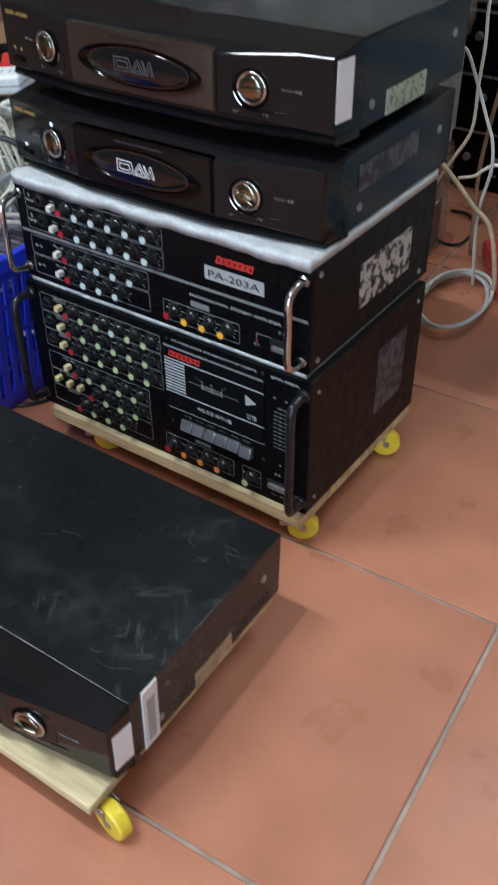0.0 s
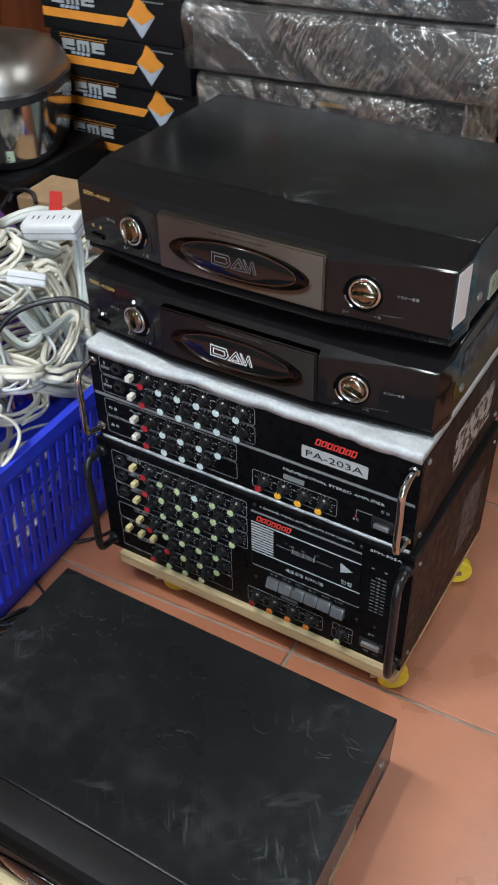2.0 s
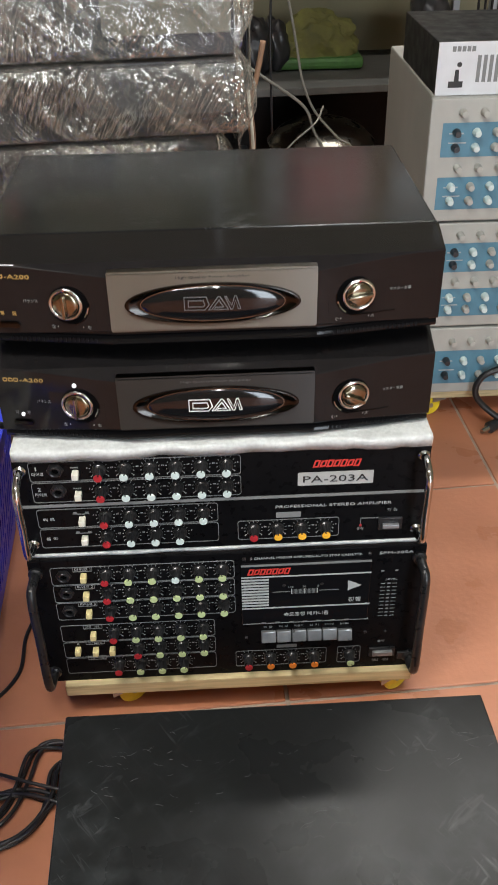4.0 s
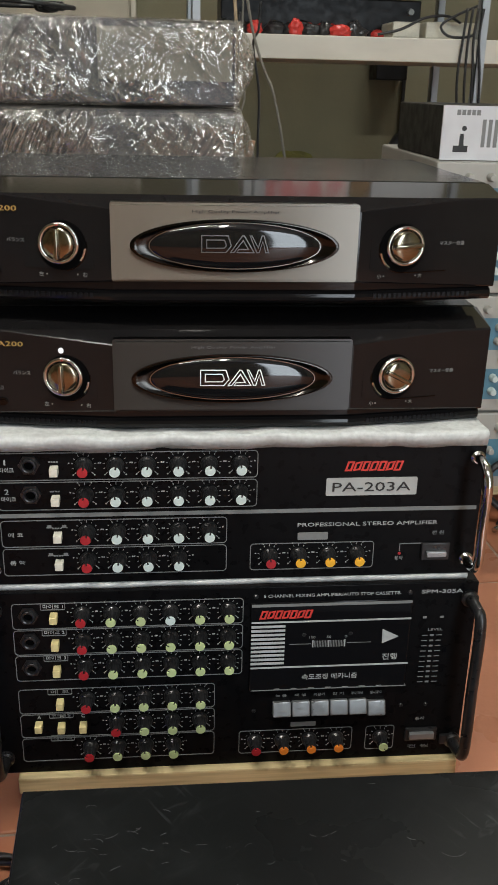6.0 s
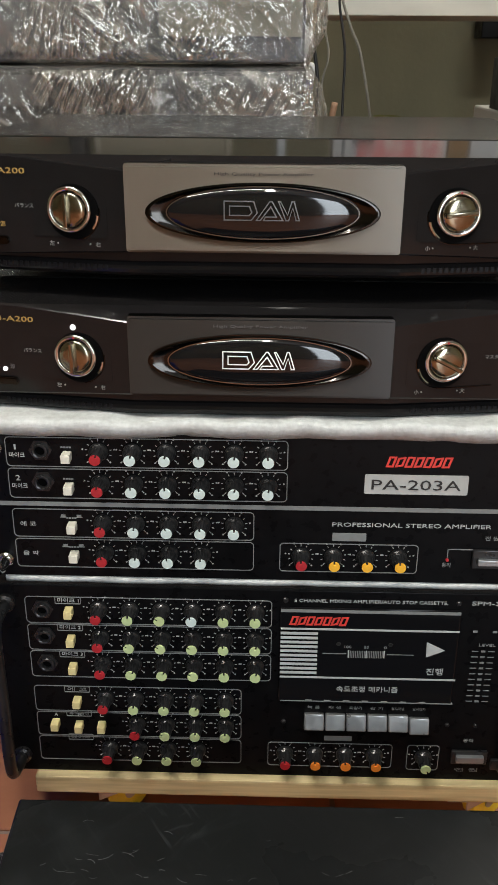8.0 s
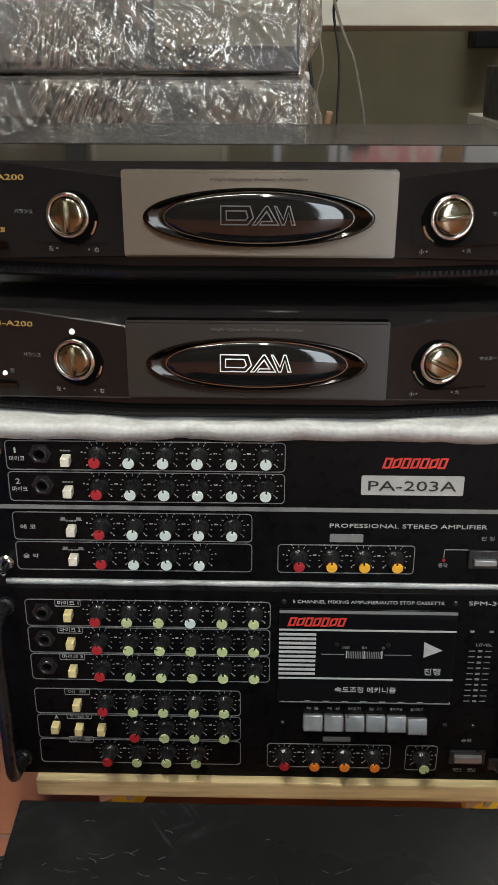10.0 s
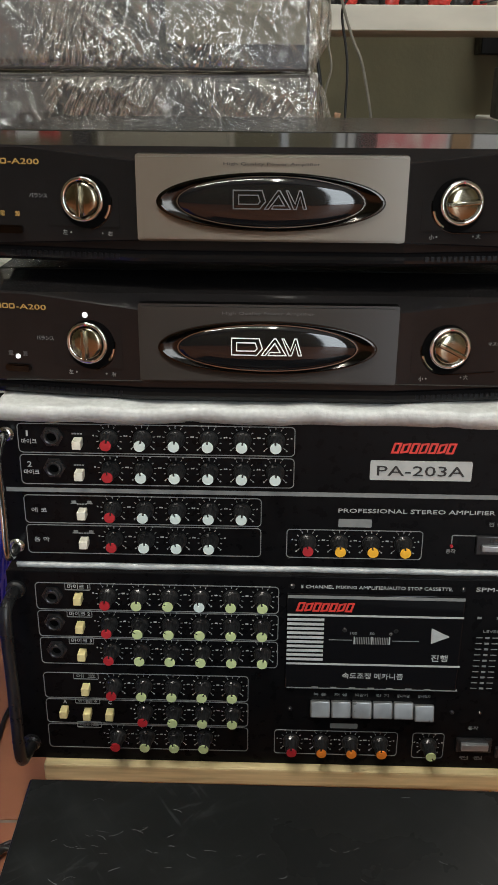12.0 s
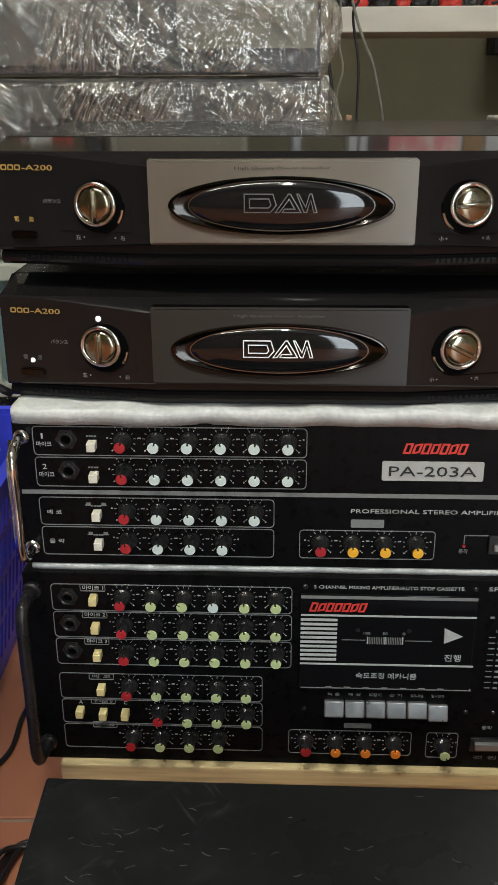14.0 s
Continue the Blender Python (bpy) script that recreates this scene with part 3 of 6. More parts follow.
def knob(parent, x, z, colour, turn=0.0):
    """A pot: its printed scale, the knob, and the cap on it. x, z: where its axis stands on the panel."""
    same_part("dial_scale", DIAL, parent, (x, 0, z))
    k = same_part("knob", KNOB, parent, (x, 0, z))
    c = same_part("cap", CAPS[colour], k, (0, 0, 0), (0, turn, 0))
    tagged(c, {"red": "red knob cap", "white": "white knob cap", "lime": "pale lime knob cap", "amber": "amber knob cap", "orange": "orange knob cap"}[colour])


def key_mesh(material, w=0.0080, h=0.0085):
    return mesh_of(joined(block(-w / 2, w / 2, -0.011, 0.0, -h / 2, h / 2, 0.0008)), material)


KEYW, KEYY = key_mesh(M_KEYWHITE, 0.0078, 0.0080), key_mesh(M_KEYYELLOW, 0.0075, 0.0080)


def jack_mesh():
    """A threaded round socket on a hexagon nut, open in the middle."""
    nut = ring_band([(0.0100 * math.cos(radians(15 + a)), 0.0100 * math.sin(radians(15 + a))) for a in range(0, 360, 15)],
                    [(0.0060 * math.cos(radians(15 + a)), 0.0060 * math.sin(radians(15 + a))) for a in range(0, 360, 15)], -0.0022, 0.0)
    for v in nut.verts:
        r, a = math.hypot(v.co.x, v.co.z), math.atan2(v.co.z, v.co.x)
        if r > 0.008:
            k = math.cos(radians(30)) / math.cos((a % radians(60)) - radians(30))
            v.co.x, v.co.z = v.co.x * k, v.co.z * k
    rings, n = [], 28
    bm = bmesh.new()
    for d, r in ((0.0, 0.0074), (-0.0044, 0.0074), (-0.0054, 0.0068), (-0.0056, 0.0058), (-0.0050, 0.0046), (-0.0002, 0.0044)):
        rings.append([bm.verts.new((r * math.cos(2 * math.pi * i / n), d, r * math.sin(2 * math.pi * i / n))) for i in range(n)])
    for p, q in zip(rings, rings[1:]):
        for i in range(n):
            bm.faces.new((p[i], p[(i + 1) % n], q[(i + 1) % n], q[i]))
    bmesh.ops.recalc_face_normals(bm, faces=bm.faces[:])
    return mesh_of(joined(nut, bm), M_RUBBER)


JACK = jack_mesh()
JACKHOLE = mesh_of(lathe([(-0.0008, 0.0046), (-0.0004, 0.0046)], 16), M_HOLE)


def jack(parent, x, z):
    j = same_part("jack", JACK, parent, (x, 0, z))
    same_part("socket", JACKHOLE, j)


def bars(parent, name, x, z, n, w, h, gap, material=None):
    """Small writing as a row of plain bars."""
    return part(name, joined(*[block(x + i * (w + gap), x + i * (w + gap) + w, -0.0005, 0.0, z, z + h) for i in range(n)]), material or M_PRINT_D, parent)


def letters(parent, text, x, z, w, h, material=None, name="lettering"):
    part(name, moved(words(text, w, h), x, -0.0001, z), material or M_PRINT, parent)


def slanted_mark(parent, x, z, w, h, n, material, y=0.0, name="emblem_block"):
    """A word mark as a row of plain slanted hollow blocks."""
    step, s, k = w / n, 0.30 * h, 0.0019
    for i in range(n):
        a, b = x + i * step, x + i * step + step * 0.86
        cut = (0.0, 0.0012, 0.0, 0.0006)[i % 4]

        def lean(x0, x1, z0, z1):
            return [(px + (pz - z) / h * s, pz) for px, pz in ((x0, z0), (x1, z0 + cut), (x1, z1), (x0, z1 - cut))]
        part(name, ring_band(lean(a, b, z, z + h), lean(a + k, b - k, z + k * 0.8, z + h - k * 0.8), y - 0.0006, y), material, parent, "red slanted mark")


def handle(parent, x, z0, z1, out, material, r, bow, label):
    """A bent rack handle on two round feet."""
    pts = [(x, 0.0, z0), (x + bow * 0.4, -out * 0.55, z0), (x + bow, -out, z0 + 0.012), (x + bow, -out, (z0 + z1) / 2), (x + bow, -out, z1 - 0.012),
           (x + bow * 0.4, -out * 0.55, z1), (x, 0.0, z1)]
    h = part("handle", tube(pts, r, 18, 6), material, parent, label)
    for z in (z0, z1):
        part("handle_foot", lathe([(0.0, r * 1.55), (-0.004, r * 1.55), (-0.006, r * 1.2)], 18, "y", (x, 0, z)), material, h)


def screw(parent, x, y, z, axis="x", r=0.004, sign=1, m=None):
    part("screw", lathe([(0, r), (0.0012 * sign, r), (0.0024 * sign, r * 0.6)], 12, axis, (x, y, z)), m or M_ZINC, parent)


def amp_upper(at):
    W, H, D = 0.2415, 0.142, 0.330
    a = thing("amplifier", at, "black rack amplifier with white-capped knobs and chrome handles", "amplifier")
    part("case", block(-W, W, 0.004, D, 0.0, H, 0.0015), M_CASE, a, "black steel case")
    part("faceplate", block(-W, W, 0.0, 0.004, 0.0, H, 0.0008), M_PANEL, a)
    o = -at[2]
    for x in (-0.2325, 0.2325):
        handle(a, x, 0.300 + o, 0.410 + o, 0.036, M_CHROME, 0.0046, math.copysign(0.0005, x), "polished chrome handle")
    part("dividing_line", block(-0.238, 0.238, -0.0006, 0.0, 0.3535 + o, 0.3575 + o), M_PRINT_D, a, "grey dividing line")
    y0, y1, lw = -0.0005, 0.0, 0.0007
    for x1, z0, z1 in ((0.020, 0.3915, 0.4195), (0.020, 0.3610, 0.3900), (-0.0085, 0.3220, 0.3505), (-0.0085, 0.2910, 0.3205)):
        part("channel_outline", outline(-0.2235, x1, z0 + o, z1 + o, 0.004, lw, y0, y1), M_PRINT_D, a)
    part("channel_outline", outline(0.0145, 0.1382, 0.2910 + o, 0.3205 + o, 0.0035, lw, y0, y1), M_PRINT_D, a)
    rows = ((0.4065, 6), (0.3765, 6), (0.3375, 5), (0.3075, 4))
    for z, n in rows:
        for i in range(n):
            knob(a, -0.1430 + 0.0292 * i, z + o, "white" if i else "red", rnd.uniform(-16, 16))
    for i in range(4):
        knob(a, 0.0335 + 0.0290 * i, 0.3075 + o, "amber" if i else "red", rnd.uniform(-15, 15))
    for z in (0.4030, 0.3730, 0.3345, 0.3050):
        same_part("switch_key", KEYW, a, (-0.1700, 0, z + o))
        bars(a, "small_print", -0.1755, z + 0.0065 + o, 4, 0.0018, 0.0013, 0.0006)
    for z in (0.4075, 0.3775):
        jack(a, -0.1930, z + o)
    letters(a, "1", -0.2158, 0.4075 + o, 0.0016, 0.0050)
    letters(a, "마이크", -0.2205, 0.4000 + o, 0.0135, 0.0048)
    letters(a, "2", -0.2170, 0.3780 + o, 0.0040, 0.0050)
    letters(a, "마이크", -0.2205, 0.3705 + o, 0.0135, 0.0048)
    letters(a, "에 코", -0.2170, 0.3330 + o, 0.0140, 0.0046)
    letters(a, "음 악", -0.2170, 0.3030 + o, 0.0140, 0.0046)
    for z in (0.3420, 0.3120):
        for x in (-0.1780, -0.1640):
            part("switch_symbol", prism([(x - 0.003, z + o), (x - 0.003, z + 0.0007 + o), (x - 0.002, z + 0.0007 + o), (x - 0.002, z + 0.003 + o), (x + 0.002, z + 0.003 + o),
                                         (x + 0.002, z + 0.0007 + o), (x + 0.003, z + 0.0007 + o), (x + 0.003, z + o)], y0, y1), M_PRINT_D, a)
    slanted_mark(a, 0.1035, 0.3965 + o, 0.0555, 0.0100, 7, M_RED)
    p = part("model_plate", prism(rounded(0.0865, 0.1757, 0.3710 + o, 0.3895 + o, 0.0015), -0.0010, 0.0), M_PLATE, a, "pale grey model plate")
    part("lettering", moved(words("PA-203A", 0.0770, 0.0095), 0.0925, -0.0012, 0.3755 + o), M_INK, p)
    letters(a, "PROFESSIONAL STEREO AMPLIFIER", 0.0605, 0.3380 + o, 0.1400, 0.0040)
    part("tag", prism(rounded(0.0610, 0.0910, 0.3235 + o, 0.3315 + o, 0.001), -0.0006, 0.0), M_PRINT_D, a, "grey printed tag")
    letters(a, "마 스 터", 0.0660, 0.3252 + o, 0.0200, 0.0045, M_INK)
    part("switch_frame", block(0.1860, 0.2150, -0.0035, 0.0, 0.2990 + o, 0.3180 + o, 0.001), M_RUBBER, a, "power rocker frame")
    part("switch_key", block(0.1905, 0.2110, -0.0075, -0.0030, 0.3040 + o, 0.3100 + o, 0.001), M_KEYGREY, a, "grey power rocker")
    letters(a, "전 원", 0.1960, 0.3265 + o, 0.0120, 0.0042, M_PRINT_D)
    letters(a, "동작", 0.1600, 0.2985 + o, 0.0085, 0.0045, M_PRINT_D)
    part("pilot_line", joined(block(0.1640, 0.1860, y0, y1, 0.3165 + o, 0.3173 + o), block(0.1640, 0.1648, y0, y1, 0.3085 + o, 0.3173 + o)), M_PRINT_D, a)
    part("pilot_lamp", lathe([(0.0, 0.0016), (-0.0015, 0.0012)], 10, "y", (0.1645, 0, 0.3060 + o)), M_CAPRED, a, "small dark red pilot lamp")
    part("rating_label", block(W, W + 0.0006, 0.120, 0.262, 0.036, 0.100), M_SPECK, a, "scratched silver and black rating label")
    for y, z in ((0.02, 0.012), (0.30, 0.015), (0.02, 0.13)):
        screw(a, W, y, z)
    return a


def amp_lower(at):
    W, H, D = 0.2470, 0.2170, 0.322
    a = thing("amplifier", at, "black rack mixing amplifier with cassette deck and lime-capped knobs", "amplifier")
    o = -at[2]
    part("case", block(-W, W, 0.004, D, 0.0, H, 0.0015), M_CASE2, a, "brownish black steel case")
    part("faceplate", block(-W, W, 0.0, 0.004, 0.0, H, 0.0008), M_PANEL, a)
    for x in (-0.2385, 0.2385):
        handle(a, x, 0.0780 + o, 0.2560 + o, 0.034, M_RUBBER, 0.0058, math.copysign(-0.002, x), "black rack handle")
    y0, y1, lw = -0.0005, 0.0, 0.0007
    for x1, z0, z1 in ((0.0068, 0.2340, 0.2632), (0.0068, 0.2040, 0.2330), (0.0068, 0.1730, 0.2030), (-0.0210, 0.1325, 0.1627), (-0.0210, 0.1025, 0.1315), (-0.0210, 0.0720, 0.1015)):
        part("channel_outline", outline(-0.2210, x1, z0 + o, z1 + o, 0.004, lw, y0, y1), M_PRINT_D, a)
    part("channel_outline", outline(0.0050, 0.1275, 0.0705 + o, 0.1000 + o, 0.0035, lw, y0, y1), M_PRINT_D, a)
    part("channel_outline", outline(0.1420, 0.1735, 0.0690 + o, 0.1000 + o, 0.0035, lw, y0, y1), M_PRINT_D, a)
    for z, x0, n, red in ((0.2505, -0.1530, 6, 0), (0.2200, -0.1530, 6, 0), (0.1900, -0.1525, 6, 0), (0.1495, -0.1520, 5, 0), (0.1190, -0.1230, 4, 0), (0.0885, -0.1510, 4, 0)):
        for i in range(n):
            c = "red" if i == red else ("white" if (z > 0.25 and i == 3) else "lime")
            knob(a, x0 + 0.0289 * i, z + o, c, rnd.choice((-60, 0, 5, -8, 14, -20, 30)))
    for i in range(4):
        knob(a, 0.0220 + 0.0293 * i, 0.0870 + o, "orange" if i else "red", rnd.uniform(-12, 12))
    knob(a, 0.1580, 0.0860 + o, "lime", 150)
    for x, z in ((-0.1800, 0.2490), (-0.1800, 0.2180), (-0.1800, 0.1870), (-0.1790, 0.1470), (-0.2020, 0.1195), (-0.1790, 0.1175), (-0.1570, 0.1175)):
        same_part("switch_key", KEYY, a, (x, 0, z + o))
    for z in (0.2495, 0.2205, 0.1895):
        jack(a, -0.2050, z + o)
    for z, s in ((0.2560, "마이크 1"), (0.2265, "마이크 2"), (0.1965, "마이크 3")):
        part("channel_tag", outline(-0.1930, -0.1690, z - 0.0005 + o, z + 0.0070 + o, 0.0012, 0.0005, y0 - 0.0003, y1), M_PRINT_D, a)
        letters(a, s, -0.1905, z + 0.0010 + o, 0.0195, 0.0046)
    for z, s in ((0.1565, "에 코"), (0.1275, "뮤직/음성"), (0.0985, "테이프")):
        part("channel_tag", outline(-0.1915, -0.1670, z - 0.0012 + o, z + 0.0058 + o, 0.0012, 0.0005, y0 - 0.0003, y1), M_PRINT_D, a)
        letters(a, s, -0.1885, z + 0.0002 + o, 0.0185, 0.0042, M_PRINT_D)
    for x, s in ((-0.2035, "A"), (-0.1805, "B"), (-0.1590, "C")):
        letters(a, s, x, 0.1260 + o, 0.0035, 0.0040)
    # tape deck
    t = part("tape_door", block(0.0140, 0.1790, -0.0030, 0.0, 0.1525 + o, 0.2580 + o, 0.0012), M_GLASS, a, "glossy black cassette door")
    yd = -0.0030

    def stripe(x0, x1, z0, z1, m=M_PRINT, name="stripe"):
        part(name, block(x0, x1, yd - 0.0005, yd, z0 + o, z1 + o), m, t)
    stripe(0.0150, 0.1785, 0.2535, 0.2565, M_PRINT_D)
    stripe(0.0150, 0.1790, 0.2345, 0.2363)
    stripe(0.0150, 0.1800, 0.1802, 0.1820)
    for i in range(10):
        z = 0.1850 + 0.0049 * i
        stripe(0.0150, 0.0495, z, z + 0.0026)
    stripe(0.0545, 0.0765, 0.2084, 0.2089, M_PRINT_D)
    stripe(0.1140, 0.1390, 0.2084, 0.2089, M_PRINT_D)
    for i in range(21):
        w = 0.0006 if i % 10 == 0 else 0.00035
        stripe(0.0785 + 0.00165 * i - w, 0.0785 + 0.00165 * i + w, 0.2045, 0.2125 if i % 10 == 0 else 0.2120, M_PRINT if i % 10 == 0 else M_PRINT_D, "scale_mark")
    for s, x in (("100", 0.0745), ("50", 0.0925), ("0", 0.1110)):
        part("lettering", moved(words(s, 0.0018 * len(s) + 0.001, 0.0028), x, yd - 0.0001, 0.2150 + o), M_PRINT_D, t)
    for x in (0.0690, 0.1170):
        part("screw", lathe([(yd, 0.0022), (yd - 0.0010, 0.0018)], 12, "y", (x, 0, 0.2195 + o)), M_RUBBER, t)
    part("play_arrow", prism([(0.1505, 0.2065 + o), (0.1675, 0.2145 + o), (0.1500, 0.2235 + o)], yd - 0.0005, yd), M_PRINT, t, "pale grey play arrow")
    part("lettering", moved(words("진행", 0.0155, 0.0075), 0.1520, yd - 0.0001, 0.1865 + o), M_PRINT, t)
    slanted_mark(t, 0.0225, 0.2395 + o, 0.0530, 0.0095, 7, M_RED, yd)
    part("lettering", moved(words("속도조정 메카니즘", 0.0580, 0.0066), 0.0690, yd - 0.0001, 0.1650 + o), M_PRINT, t)
    part("door_lip", joined(block(0.0160, 0.1800, -0.0036, -0.0010, 0.1528 + o, 0.1536 + o), *[block(0.040 + 0.018 * i, 0.046 + 0.018 * i, -0.0042, -0.0030, 0.1540 + o, 0.1548 + o) for i in range(7)]), M_PRINT_D, a)
    for i in range(6):
        x = 0.0395 + 0.0202 * i
        h = 0.0 if i < 5 else -0.0025
        part("tape_key", turned(block(0.0, 0.0192, -0.011, 0.004, 0.0, 0.0165, 0.0014), Matrix.Translation((x, 0, 0.1195 + h + o)) @ Matrix.Rotation(radians(-20), 4, "X")), M_KEYGREY, a, "grey piano-style tape key")
        letters(a, ("녹 음", "재 생", "되감기", "감 기", "정지/꺼냄", "일시정지")[i], x + 0.0030, 0.1420 + o, 0.0120, 0.0034, M_PRINT_D)
    part("tag", prism(rounded(0.0600, 0.0870, 0.1035 + o, 0.1090 + o, 0.001), -0.0006, 0.0), M_PRINT_D, a, "grey printed tag")
    letters(a, "마 스 터", 0.0640, 0.1045 + o, 0.0190, 0.0034, M_INK)
    letters(a, "5 CHANNEL MIXING AMPLIFIER/AUTO STOP CASSETTE.", 0.0270, 0.2625 + o, 0.1395, 0.0034)
    letters(a, "SPM-305A", 0.1880, 0.2625 + o, 0.0430, 0.0042)
    for x in (0.0190, 0.1760):
        screw(a, x, 0.0, 0.2645 + o, "y", 0.0025, -1, M_RUBBER)
    for x in (0.0200, 0.1780, 0.2050):
        screw(a, x, 0.0, 0.1260 + o, "y", 0.0022, -1, M_RUBBER)
    # level meter
    letters(a, "LEVEL", 0.1990, 0.2180 + o, 0.0150, 0.0028, M_PRINT_D)
    for i in range(10):
        z = 0.2120 - 0.0064 * i + o
        part("meter_mark", joined(block(0.1930, 0.1990, y0, y1, z, z + 0.0007), block(0.2015, 0.2055, y0, y1, z - 0.0006, z + 0.0012), block(0.2080, 0.2140, y0, y1, z, z + 0.0007)), M_PRINT_D, a)
    bars(a, "small_print", 0.1920, 0.2330 + o, 2, 0.0040, 0.0022, 0.014)
    letters(a, "동작", 0.1955, 0.1050 + o, 0.0100, 0.0042, M_PRINT_D)
    part("switch_frame", block(0.1850, 0.2200, -0.0035, 0.0, 0.0800 + o, 0.0960 + o, 0.001), M_RUBBER, a, "power rocker frame")
    part("switch_key", block(0.1890, 0.2160, -0.0080, -0.0030, 0.0850 + o, 0.0925 + o, 0.001), M_KEYGREY, a, "grey power rocker")
    letters(a, "전 원", 0.1900, 0.0685 + o, 0.0230, 0.0042, M_PRINT_D)
    part("lock", block(0.2240, 0.2360, -0.004, 0.0, 0.074 + o, 0.086 + o, 0.001), M_RUBBER, a)
    part("rating_label", block(W, W + 0.0006, 0.185, 0.270, 0.060, 0.170), M_SPECK_D, a, "faded dark rating label")
    for y, z in ((0.02, 0.195), (0.02, 0.02), (0.30, 0.195)):
        screw(a, W, y, z, r=0.003)
    return a


# ---- the low-profile power amplifiers ----
OVX, OVZ, OVA, OVB = -0.0015, 0.0543, 0.0745, 0.0197


def dome_y(x, z):
    """How far the domed oval window stands out."""
    return -0.0012 - 0.0062 * math.sqrt(max(0.0, 1 - ((x - OVX) / OVA) ** 2 - ((z - OVZ) / OVB) ** 2))


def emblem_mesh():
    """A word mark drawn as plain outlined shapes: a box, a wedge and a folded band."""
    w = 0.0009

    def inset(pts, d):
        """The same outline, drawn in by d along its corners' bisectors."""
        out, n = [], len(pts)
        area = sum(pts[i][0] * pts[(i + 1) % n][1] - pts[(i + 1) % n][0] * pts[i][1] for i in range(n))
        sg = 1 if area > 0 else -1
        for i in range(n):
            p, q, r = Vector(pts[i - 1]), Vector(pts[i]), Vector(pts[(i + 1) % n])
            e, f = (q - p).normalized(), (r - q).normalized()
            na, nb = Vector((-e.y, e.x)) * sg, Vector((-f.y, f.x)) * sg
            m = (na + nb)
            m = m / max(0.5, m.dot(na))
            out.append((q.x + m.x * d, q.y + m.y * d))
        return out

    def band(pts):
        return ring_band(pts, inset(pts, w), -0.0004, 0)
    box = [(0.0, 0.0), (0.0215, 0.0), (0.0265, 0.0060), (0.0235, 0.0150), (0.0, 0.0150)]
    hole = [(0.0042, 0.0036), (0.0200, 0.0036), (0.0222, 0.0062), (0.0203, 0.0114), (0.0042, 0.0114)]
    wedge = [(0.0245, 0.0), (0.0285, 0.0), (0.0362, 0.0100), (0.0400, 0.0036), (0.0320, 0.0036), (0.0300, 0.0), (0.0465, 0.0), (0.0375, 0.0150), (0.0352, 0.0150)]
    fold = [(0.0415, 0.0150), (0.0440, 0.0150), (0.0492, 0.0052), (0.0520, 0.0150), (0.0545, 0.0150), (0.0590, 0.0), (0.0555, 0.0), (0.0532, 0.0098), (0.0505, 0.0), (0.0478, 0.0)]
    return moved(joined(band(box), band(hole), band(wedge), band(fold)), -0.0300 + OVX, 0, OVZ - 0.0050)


def oval_hoop():
    """A hoop round the oval window, sloping inwards, wide at its ends and thin above and below."""
    bm = bmesh.new()
    n, rings = 72, []
    for a, b, d in ((0.0905, 0.0223, 0.001), (0.0905, 0.0223, -0.0022), (0.0900, 0.0220, -0.0032), (0.0880, 0.0214, -0.0034), (0.0850, 0.0209, -0.0026), (0.0800, 0.0203, -0.0012),
                    (0.0760, 0.0199, -0.0008), (0.0740, 0.0196, -0.0008), (0.0740, 0.0196, 0.001)):
        rings.append([bm.verts.new((x, d, z)) for x, z in ellipse(OVX, OVZ, a, b, n)])
    for p, q in zip(rings, rings[1:] + rings[:1]):
        for i in range(n):
            bm.faces.new((p[i], p[(i + 1) % n], q[(i + 1) % n], q[i]))
    bmesh.ops.recalc_face_normals(bm, faces=bm.faces[:])
    return bm


def oval_dome():
    bm = bmesh.new()
    n = 72
    rings = [[bm.verts.new((x, dome_y(x, z), z)) for x, z in ellipse(OVX, OVZ, OVA * s, OVB * s, n)] for s in (1.0, 0.985, 0.95, 0.89, 0.8, 0.68, 0.5, 0.3, 0.1)]
    for p, q in zip(rings, rings[1:]):
        for i in range(n):
            bm.faces.new((p[i], p[(i + 1) % n], q[(i + 1) % n], q[i]))
    bm.faces.new(rings[-1])
    bmesh.ops.recalc_face_normals(bm, faces=bm.faces[:])
    return bm


def torus_band():
    """A half-round ring proud of the panel."""
    prof = [(0.001, 0.0182)] + [(-0.0029 - 0.0021 * math.sin(radians(a)), 0.0161 + 0.0021 * math.cos(radians(a))) for a in range(0, 181, 15)] + [(0.001, 0.0140)]
    bm = bmesh.new()
    n = 48
    rings = [[bm.verts.new((r * math.cos(2 * math.pi * i / n), d, r * math.sin(2 * math.pi * i / n))) for i in range(n)] for d, r in prof]
    for p, q in zip(rings, rings[1:] + rings[:1]):
        for i in range(n):
            bm.faces.new((p[i], p[(i + 1) % n], q[(i + 1) % n], q[i]))
    bmesh.ops.recalc_face_normals(bm, faces=bm.faces[:])
    return bm


